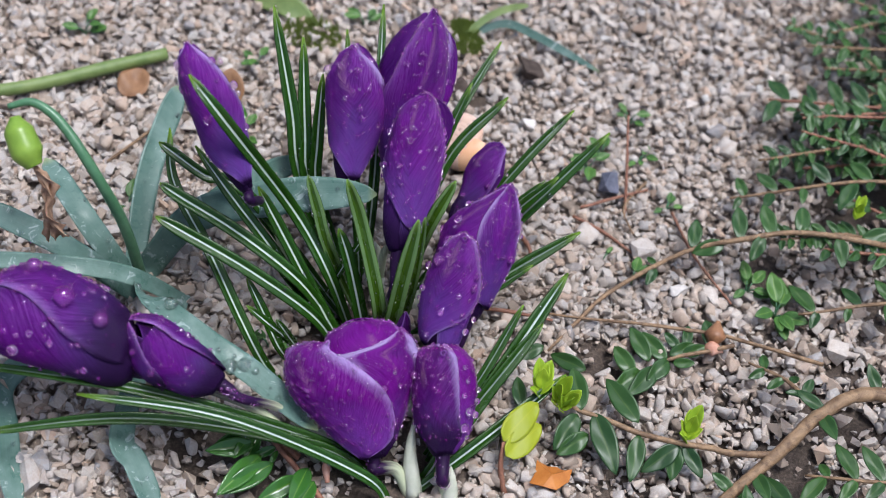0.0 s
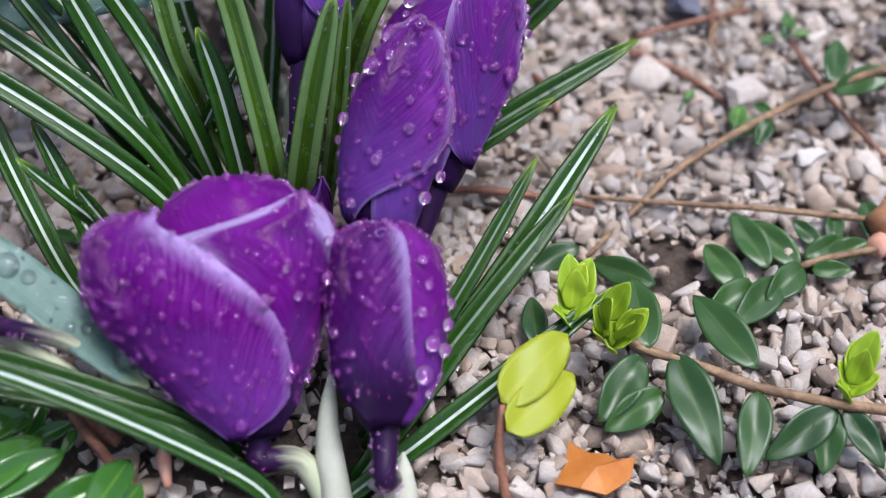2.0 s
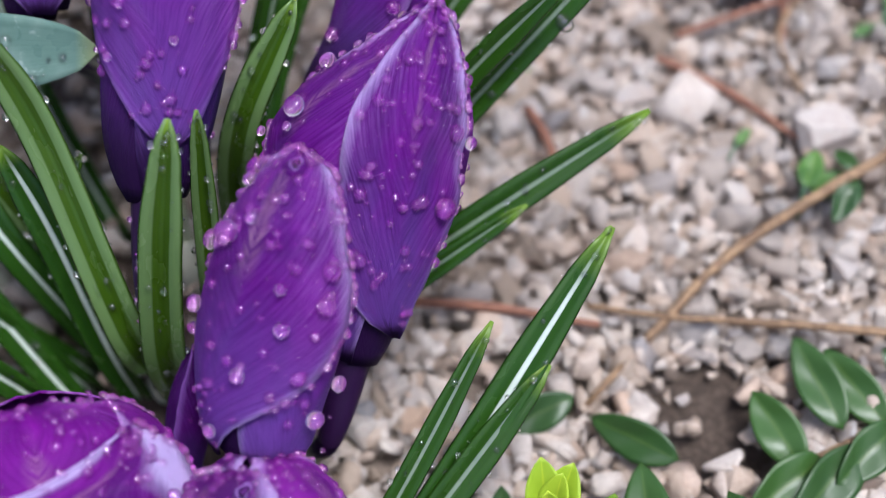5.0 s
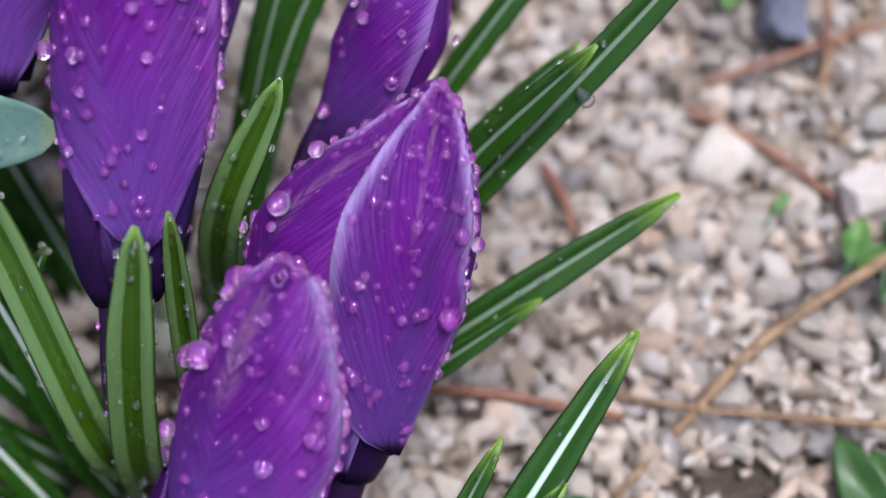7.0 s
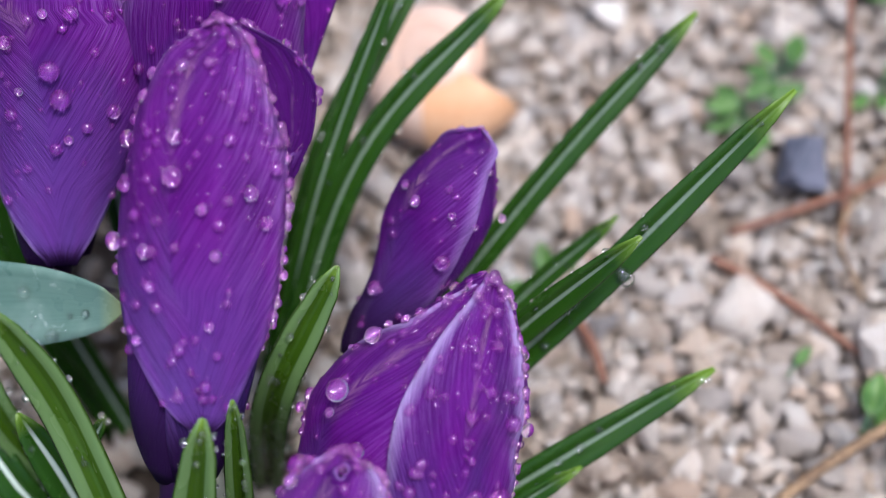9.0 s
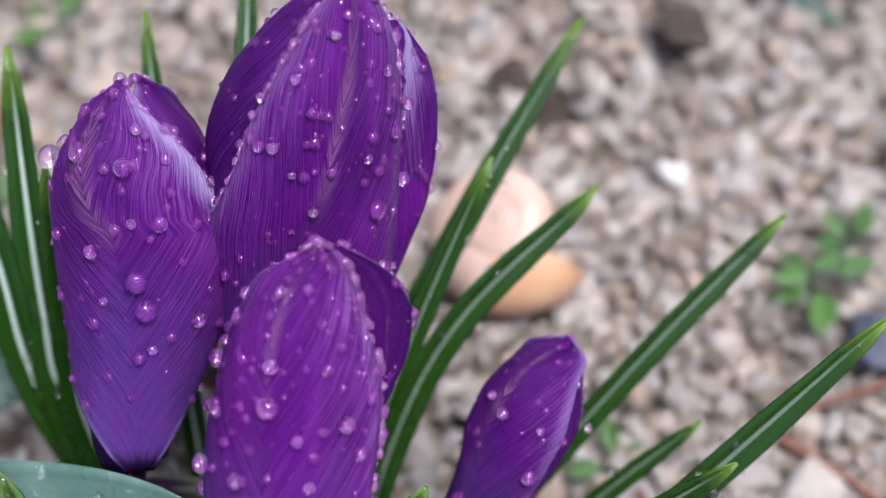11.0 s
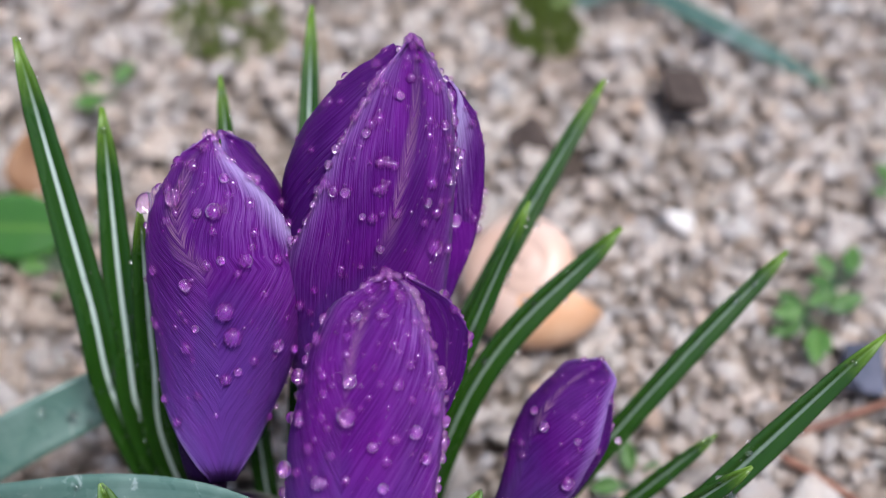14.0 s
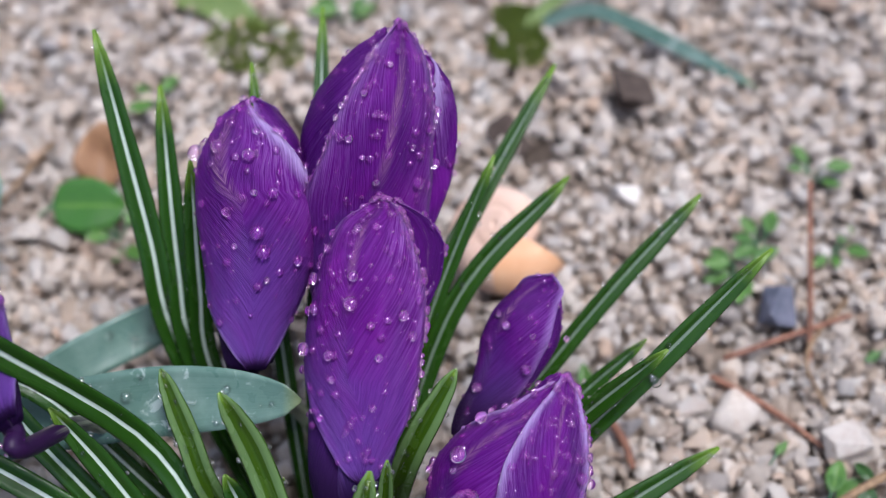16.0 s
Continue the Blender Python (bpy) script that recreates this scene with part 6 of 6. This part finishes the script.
# low leafy shoots that run through the gravel
for k, (a, b, n) in enumerate((((0.300, 0.140, 0.02), (0.150, 0.110, 0.018), 24),
                               ((0.300, 0.180, 0.03), (0.150, 0.150, 0.020), 22), ((0.280, 0.105, 0.03), (0.140, 0.085, 0.014), 22),
                               ((0.320, 0.230, 0.03), (0.165, 0.195, 0.020), 22), ((0.300, 0.120, 0.04), (0.165, 0.135, 0.030), 22),
                               ((0.300, 0.270, 0.03), (0.190, 0.250, 0.020), 18), ((0.280, 0.040, 0.012), (0.180, 0.030, 0.010), 12),
                               ((0.260, -0.060, 0.02), (0.150, -0.085, 0.012), 16), ((0.28, -0.10, 0.02), (0.165, -0.075, 0.012), 14),
                               ((0.27, -0.03, 0.02), (0.19, -0.055, 0.014), 12))):
    a, b = Vector(a), Vector(b)
    mid = a.lerp(b, 0.5) + Vector((0, 0.01 * (-1) ** k, 0.008))
    twig([a, mid, b], [0.0012, 0.001, 0.0006], "low leafy shrub twig spreading over the gravel", n, 50 + k, M_REDBARK if k % 3 == 1 else None, 0.95)

# the thicket where the shrub spreads away from the bed
thick = random.Random(404)
for k in range(54):
    x, y = thick.uniform(0.17, 0.30), thick.uniform(0.03, 0.33)
    if y < 0.06 and x < 0.2:
        x += 0.05
    a = Vector((x + thick.uniform(0.04, 0.09), y + thick.uniform(-0.04, 0.04), 0.006))
    b = Vector((x - thick.uniform(0.0, 0.03), y + thick.uniform(-0.02, 0.02), thick.uniform(0.012, 0.04)))
    twig([a, a.lerp(b, 0.5) + Vector((0, 0, 0.01)), b], [0.0012, 0.001, 0.0006], "leafy evergreen shrub twig in the thicket", 32, 420 + k,
         M_REDBARK if k % 3 == 0 else None, 0.7, meshes=(OVAL_B, OVAL_B, OVAL_A))

# ---- wet sprig in front ----
sprig = thing("leafy_sprig", (-0.004, -0.122, 0), "low sprig of wet glossy green leaves on a reddish stem", "plant")
tube("stem", [(0.006, -0.125, 0.0), (-0.006, -0.118, 0.010), (-0.022, -0.108, 0.014), (-0.034, -0.098, 0.012)], [0.0014, 0.0013, 0.0012, 0.0010], M_REDBARK, sprig, n=16)
WET_A = oval_mesh("leaf", 0.026, 0.0090, M_SPRIG, 0.35, 0.12, 0.05, 1.1, 8)
WET_B = oval_mesh("leaf", 0.020, 0.0080, M_SPRIG, 0.35, 0.15, 0.06, 1.1, 9)
for p, w, m in (((-0.030, -0.112, 0.014), (-0.35, -0.9, 0.25), WET_A), ((-0.024, -0.114, 0.014), (-0.55, -0.75, 0.15), WET_A), ((-0.012, -0.116, 0.012), (-0.6, -0.75, 0.1), WET_B),
                ((-0.006, -0.116, 0.012), (-0.2, -0.95, 0.2), WET_B), ((-0.010, -0.112, 0.014), (-0.05, -0.9, 0.3), WET_B), ((0.004, -0.122, 0.010), (-0.5, -0.8, 0.1), WET_B),
                ((-0.034, -0.108, 0.014), (-0.8, -0.5, 0.2), WET_B)):
    leaf_at("leaf", m, sprig, p, w)
tube("side_stem", [(-0.039, -0.1001, 0.013), (-0.0277, -0.1036, 0.014), (-0.0153, -0.1064, 0.01)], [0.0010, 0.0013, 0.0015], M_REDBARK, sprig, n=12, wobble=0.1, seed=3)
for p, q in (((-0.0258, -0.1029, 0.017), (-0.0264, -0.1025, 0.02)), ((-0.0372, -0.1027, 0.016), (-0.0369, -0.1045, 0.02))):
    p, q = Vector(p), Vector(q)
    tube("bud", [p, p.lerp(q, 0.55), q], [0.0009, 0.0013, 0.0003], M_SHEATH, sprig, "pale green pointed bud", n=8)
LEAF_LENGTH[WET_A.name], LEAF_LENGTH[WET_B.name] = 0.026, 0.020
for p, q in (((-0.0363, -0.1041, 0.015), (-0.0397, -0.1169, 0.016)), ((-0.037, -0.104, 0.015), (-0.049, -0.1145, 0.016)), ((-0.0254, -0.1067, 0.014), (-0.0333, -0.1137, 0.013)), ((-0.0246, -0.107, 0.012), (-0.0258, -0.1134, 0.011)), ((-0.034, -0.1021, 0.013), (-0.0355, -0.1169, 0.012))):
    span(sprig, WET_B, p, q)
tube("bud", [(-0.001, -0.114, 0.010), (-0.003, -0.110, 0.014), (-0.004, -0.107, 0.018)], [0.0010, 0.0017, 0.0003], M_BUD, sprig, "pale pointed bud", n=8)

# ---- odds and ends on the gravel ----
fallen = thing("yellow_leaf", (0.068, -0.088, 0), "pair of yellow-green leaves held on a reddish stem", "leaf")
YEL = oval_mesh("leaf", 0.020, 0.0098, M_YELLOW, 0.10, 0.05, 0.10, 0.7, 12)
LEAF_LENGTH[YEL.name] = 0.020
span(fallen, YEL, (0.0639, -0.0796, 0.0200), (0.0744, -0.0585, 0.0220))
span(fallen, YEL, (0.0666, -0.0852, 0.0180), (0.0780, -0.0660, 0.0180))
tube("stem", [(0.072, -0.096, -0.002), (0.0660, -0.0880, 0.010), (0.0642, -0.0800, 0.0195)], [0.0013, 0.0012, 0.0008], M_REDBARK, fallen, n=10)

dead = thing("dead_leaf", (0.088, -0.082, 0.0), "wet orange dead leaf lying on gravel", "leaf")
edge = [(-0.05, 0.0), (0.45, -0.10), (0.95, -0.02), (1.12, 0.3), (1.25, 0.5), (1.18, 0.95), (0.85, 0.86), (0.6, 0.98), (0.3, 0.88), (-0.15, 0.95), (-0.02, 0.45)]
dv = [(0.0795 + 0.0115 * x + 0.002 * y, -0.0880 + 0.0115 * y, 0.0065 + 0.0022 * math.sin(3.1 * x) * math.cos(2.3 * y) - h) for h in (0.0, 0.0005) for x, y in edge]
dv += [(0.0870, -0.0836, 0.0098), (0.0870, -0.0836, 0.0092)]
m = len(edge)
df = [(k, (k + 1) % m, 2 * m) for k in range(m)] + [(m + (k + 1) % m, m + k, 2 * m + 1) for k in range(m)] + [(k, m + k, m + (k + 1) % m, (k + 1) % m) for k in range(m)]
mesh_part("blade", dv, df, M_ORANGE, dead, smooth=False)
dead2 = thing("dead_leaf", (-0.110, 0.082, 0.0), "curled brown dead leaf standing among stones", "leaf")
leaf_at("blade", oval_mesh("blade", 0.020, 0.015, M_BROWN, 0.5, -0.1, 0.15, 1.0, 14), dead2, (-0.108, 0.072, 0.003), (-0.2, 0.9, 0.55), (0.2, -0.8, 0.6))
dead3 = thing("dead_leaf", (-0.154, 0.071, 0.0), "small tan dead leaf lying on gravel", "leaf")
leaf_at("blade", oval_mesh("blade", 0.018, 0.016, M_BROWN, 0.3, -0.1, 0.15, 0.7, 15), dead3, (-0.158, 0.062, 0.004), (0.2, 0.9, 0.1), (0, -0.3, 1))
seedling = thing("seedling", (-0.105, 0.062, 0.0), "rounded green seedling leaf low over the gravel", "plant")
leaf_at("leaf", oval_mesh("leaf", 0.021, 0.016, M_SPRIG, 0.1, 0.05, 0.05, 0.7, 16), seedling, (-0.116, 0.060, 0.010), (1.0, 0.22, 0.05), (0.05, -0.45, 0.85))
tube("stem", [(-0.124, 0.057, -0.002), (-0.120, 0.058, 0.006), (-0.115, 0.0602, 0.010)], [0.0006, 0.0006, 0.0005], M_STALK, seedling, n=6, m=6)
stick = tube("stick", [(-0.26, 0.018, 0.010), (-0.2083, 0.0454, 0.009), (-0.175, 0.070, 0.009), (-0.1465, 0.0909, 0.010)], [0.0030, 0.0032, 0.0034, 0.0032], M_STICK, n=20, m=12, wobble=0.05)
tagged(stick, "green mossy stick lying on the gravel", "stick")
red = tube("red_stalk", [(0.0943, 0.0657, -0.002), (0.0900, 0.082, 0.012), (0.0832, 0.1065, 0.030)], [0.0008, 0.0007, 0.0006], M_REDBARK, n=12, m=7, wobble=0.1)
tagged(red, "thin red-brown stalk standing in the gravel", "stalk")


def grass(points, width, seed, label):
    foot = Vector(points[0])
    ob = thing("grass_blade", (foot.x, foot.y, 0), label, "grass", "loose grass blades")
    strap(ob, points, width, M_GREY if seed % 2 else M_STICK, seed=seed, wet=2, name="blade", round_tip=0.3)
    return ob


grass([(-0.0094, 0.1540, 0.001), (-0.0030, 0.1655, 0.008), (0.0080, 0.1760, 0.012), (0.020, 0.184, 0.012)], 0.0040, 70, "pale green grass blade lying on the gravel")
grass([(-0.0060, 0.1620, 0.002), (0.0100, 0.1670, 0.011), (0.0280, 0.1640, 0.011), (0.0649, 0.1554, 0.005)], 0.0044, 71, "grey-green grass blade lying on the gravel")
grass([(-0.0840, 0.1380, 0.001), (-0.1000, 0.1450, 0.008), (-0.1200, 0.1480, 0.006)], 0.0120, 72, "broad pale green leaf lying on the gravel")


def litter(points, radius, label, material=None, seed=1):
    ob = tube("dry_stalk", points, [radius, radius, radius * 0.7], material or M_REDBARK, n=12, m=6, wobble=0.15, seed=seed)
    tagged(ob, label, "stalk", "dry stalks on the gravel")


litter([(0.0694, 0.0573, 0.0055), (0.0846, 0.0518, 0.0065), (0.1015, 0.0446, 0.0045)], 0.0008, "thin red-brown dry stalk lying on the gravel", None, 2)
litter([(0.0718, 0.0630, 0.0060), (0.0858, 0.0728, 0.0068), (0.1015, 0.0845, 0.0060)], 0.0008, "thin red-brown dry stalk beside a slate stone", None, 3)
litter([(0.0333, -0.0093, 0.0050), (0.0500, -0.0065, 0.0062), (0.0720, -0.0045, 0.0055)], 0.0010, "pinkish brown dry stalk under the leaves", None, 4)
litter([(0.0466, 0.0391, 0.0055), (0.0520, 0.0330, 0.0068), (0.0560, 0.0270, 0.0050)], 0.0011, "orange-red dry stalk among the stones", None, 5)
litter([(0.1000, 0.0900, 0.0050), (0.0920, 0.0700, 0.0060), (0.0990, 0.0560, 0.0050)], 0.0006, "thin brown dry stalk lying on the gravel", M_BARK, 6)
litter([(-0.150, 0.020, 0.0050), (-0.135, 0.050, 0.0065), (-0.128, 0.085, 0.0050)], 0.0008, "thin brown dry stalk lying on the gravel", M_BARK, 7)
litter([(0.115, 0.075, 0.0050), (0.130, 0.050, 0.0065), (0.150, 0.030, 0.0050)], 0.0007, "thin red-brown dry stalk lying on the gravel", None, 8)

WEED = oval_mesh("leaf", 0.0075, 0.0042, M_WEED, 0.3, 0.1, 0.08, 1.0, 21)


def weed(x, y, n, seed, size=1.0):
    """A tiny weed: a few leaves on short stalks."""
    r = random.Random(seed)
    ob = thing("weed", (x, y, 0), "tiny green weed growing between the stones", "weed", "weeds in the gravel")
    for k in range(n):
        a = r.uniform(0, 6.28)
        z = 0.004 + 0.006 * r.random()
        foot = (x + 0.003 * math.cos(a), y + 0.003 * math.sin(a), z)
        tube("stalk", [(x, y, -0.002), (x + 0.001 * math.cos(a), y + 0.001 * math.sin(a), z * 0.6), foot], [0.0004, 0.0004, 0.0003], M_STALK, ob, n=5, m=5)
        leaf_at("leaf", WEED, ob, foot, (math.cos(a), math.sin(a), r.uniform(0, 0.5)), (0, -0.3, 1), size * r.uniform(0.7, 1.2))


for k, (x, y, n, s) in enumerate(((0.0708, 0.0909, 6, 1.1), (0.0754, 0.0996, 5, 0.9), (0.0943, 0.1047, 4, 0.9), (0.0849, 0.1276, 5, 0.8), (0.1028, 0.0290, 3, 1.2), (0.0875, 0.0357, 2, 0.7),
                                  (-0.0947, 0.0574, 5, 1.0), (-0.1043, 0.1055, 4, 0.9), (-0.1314, -0.0009, 5, 1.1), (-0.1937, 0.0985, 6, 1.1), (0.0410, 0.0420, 4, 0.8), (0.1707, 0.0312, 9, 1.7),
                                  (0.1560, 0.0400, 6, 1.2), (-0.060, 0.150, 5, 1.0), (0.112, 0.078, 4, 0.8), (-0.045, -0.055, 4, 0.9))):
    weed(x, y, n, 300 + k, s)

MOSS_SPOTS = ((-0.0063, 0.1535, 0.010), (-0.0842, 0.1332, 0.016), (-0.0093, 0.1640, 0.008))
for k, (x, y, rad) in enumerate(MOSS_SPOTS):
    r = random.Random(900 + k)
    mv, mf = [], []
    for q in range(420):
        a, d = r.uniform(0, 6.28), rad * math.sqrt(r.random())
        cx, cy = x + d * math.cos(a), y + d * 0.7 * math.sin(a)
        h = 0.0020 + 0.0030 * r.random()
        z = 0.0035 + rise(cx, cy)
        lx, ly = r.uniform(-0.001, 0.001), r.uniform(-0.001, 0.001)
        i0 = len(mv)
        mv += [(cx - 0.0007, cy, z), (cx + 0.0007, cy, z), (cx, cy + 0.0009, z), (cx + lx, cy + ly, z + h)]
        mf += [(i0, i0 + 1, i0 + 3), (i0 + 1, i0 + 2, i0 + 3), (i0 + 2, i0, i0 + 3)]
    tagged(mesh_part("moss", mv, mf, M_MOSS, smooth=False), "small cushion of yellow-green moss on the gravel", "moss", kind="stuff")

# snail shell: a low dome of whorls that widen as they turn, with an orange mouth
sv, sf, su = [], [], []
for i in range(121):
    a = i / 120 * 2 * math.pi * 3.1
    rr = 0.00075 * math.exp(0.108 * a)
    tr = rr * 0.78 + 0.0006
    c = Vector((rr * math.cos(a), rr * math.sin(a), 0.0105 - rr * 0.92))
    out = Vector((math.cos(a), math.sin(a), 0))
    for j in range(14):
        w = 2 * math.pi * j / 14
        sv.append(c + out * tr * math.cos(w) + Vector((0, 0, 1)) * tr * 1.05 * math.sin(w))
        su.append((j / 14, i / 120))
shell = thing("snail_shell", (0.011, 0.080, 0), "pinkish white snail shell with an orange mouth on the gravel", "shell")
place = Matrix.Translation((0.0095, 0.0825, 0.0065)) @ Euler((0.30, 0.12, -0.9)).to_matrix().to_4x4() @ Matrix.Diagonal((1.65, 1.65, 1.5, 1))
sv = [place @ q for q in sv]
for name, lo, hi, mat in (("coil", 0, 113, M_SHELL), ("lip", 113, 120, M_LIP)):
    pf = [((i - lo) * 14 + j, (i - lo) * 14 + (j + 1) % 14, (i + 1 - lo) * 14 + (j + 1) % 14, (i + 1 - lo) * 14 + j) for i in range(lo, hi) for j in range(14)]
    mesh_part(name, sv[lo * 14:(hi + 1) * 14], pf, mat, shell, su[lo * 14:(hi + 1) * 14])

# ---- gravel ----
rng = random.Random(77)
PROTOS = [hull_stone(rng, rng.uniform(0.55, 0.9), rng.randint(10, 16)) for _ in range(60)]


def one_stone(name, x, y, size, material, label, seed, flat=0.7, z=None):
    r = random.Random(seed)
    v, f = hull_stone(r, flat, 18)
    v = (v @ turn_matrix(r).T) * size
    ob = mesh_part(name, v, f, material, smooth=False)
    ob.location = (x, y, (v[:, 2].max() - v[:, 2].min()) * 0.42 + 0.0022 + rise(x, y))
    tagged(ob, label, "stone")
    return ob


one_stone("stone", 0.083, 0.081, 0.013, M_BLUE, "blue-grey slate stone half sunk in the gravel", 1)
# two dark blocks added in place of a soil hole and a shaded crevice
one_stone("stone", 0.031, 0.142, 0.015, M_HOLLOW, "dark brown block standing in for a soil hole in the gravel", 2, 0.45)
one_stone("stone", 0.000, 0.1185, 0.013, M_HOLLOW, "low dark block standing in for a crevice between paler gravel", 6, 0.3)
one_stone("stone", 0.037, 0.107, 0.010, M_WHITE, "rounded white stone in the gravel", 3)
one_stone("stone", 0.125, 0.030, 0.010, M_WHITE, "white stone beside a twig", 4)
one_stone("stone", 0.105, 0.047, 0.012, M_STONE, "pale grey stone among smaller gravel", 5)

PIECE_MESHES = []
WORN = [worn(q, 0.045 + 0.05 * (k % 3)) for k, q in enumerate(PROTOS)]
for k, (v, f) in enumerate(WORN[:14]):
    me = bpy.data.meshes.new("stone")
    me.from_pydata([tuple(q) for q in v], [], f)
    me.polygons.foreach_set("use_smooth", [True] * len(me.polygons))
    me.materials.append(M_STONE)
    PIECE_MESHES.append(me)

allv, allf, soft, count, pieces = [], [], [], 0, 0
for k in range(62000):
    x, y = rng.uniform(-0.33, 0.33), rng.uniform(-0.23, 0.38)
    if rng.random() < bare(x, y) * 0.9:
        continue
    size = (0.0030 + 0.0068 * rng.random() ** 2.0) * (1.0 if y < 0.06 else 0.84)
    if rng.random() < 0.015:
        size *= 1.6
    layer = rng.random()
    z = rise(x, y) + size * 0.22 + layer * 0.0040 - 0.0012
    near = 0.045 < x < 0.125 and -0.005 < y < 0.085 and layer > 0.45 and size > 0.0045
    if near and pieces < 280:
        ob = new("stone", PIECE_MESHES[k % 14])
        ob.parent = ground
        e = Euler((rng.uniform(-0.6, 0.6), rng.uniform(-0.6, 0.6), rng.uniform(0, 6.28)))
        ob.matrix_basis = Matrix.LocRotScale((x, y, z), e, (size, size * rng.uniform(0.75, 1), size))
        pieces += 1
        continue
    close = -0.07 < x < 0.17 and -0.12 < y < 0.14 and layer > 0.3
    v, f = (WORN if close else PROTOS)[k % len(PROTOS)]
    v = (v * np.array((1, rng.uniform(0.75, 1), 1))) @ turn_matrix(rng).T * size + np.array((x, y, z))
    allv.append(v)
    allf += [[i + count for i in fc] for fc in f]
    soft += [close or k % 5 == 0] * len(f)
    count += len(v)
# fine grit that fills the gaps between the stones
GRIT = [hull_stone(rng, 0.8, 8) for _ in range(8)]
for k in range(20000):
    x, y = rng.uniform(-0.22, 0.24), rng.uniform(-0.14, 0.24)
    if rng.random() < bare(x, y) * 0.9:
        continue
    v, f = GRIT[k % 8]
    size = rng.uniform(0.0018, 0.0042)
    v = v @ turn_matrix(rng).T * size + np.array((x, y, rise(x, y) + size * 0.2 + rng.uniform(-0.0005, 0.0012)))
    allv.append(v)
    allf += [[i + count for i in fc] for fc in f]
    soft += [False] * len(f)
    count += len(v)
gravel = mesh_part("gravel", np.concatenate(allv).tolist(), allf, M_GRAVEL, smooth=False)
gravel.data.polygons.foreach_set("use_smooth", soft)
tagged(gravel, "loose angular gravel in pinkish beige and grey, damp", "gravel", kind="stuff")

# the lens is focused on the crocuses
cam.data.dof.use_dof = True
cam.data.dof.focus_object = [c for c in FOCUS_FLOWER.children if c.name.startswith("petal")][3]
cam.data.dof.aperture_fstop = 8.0
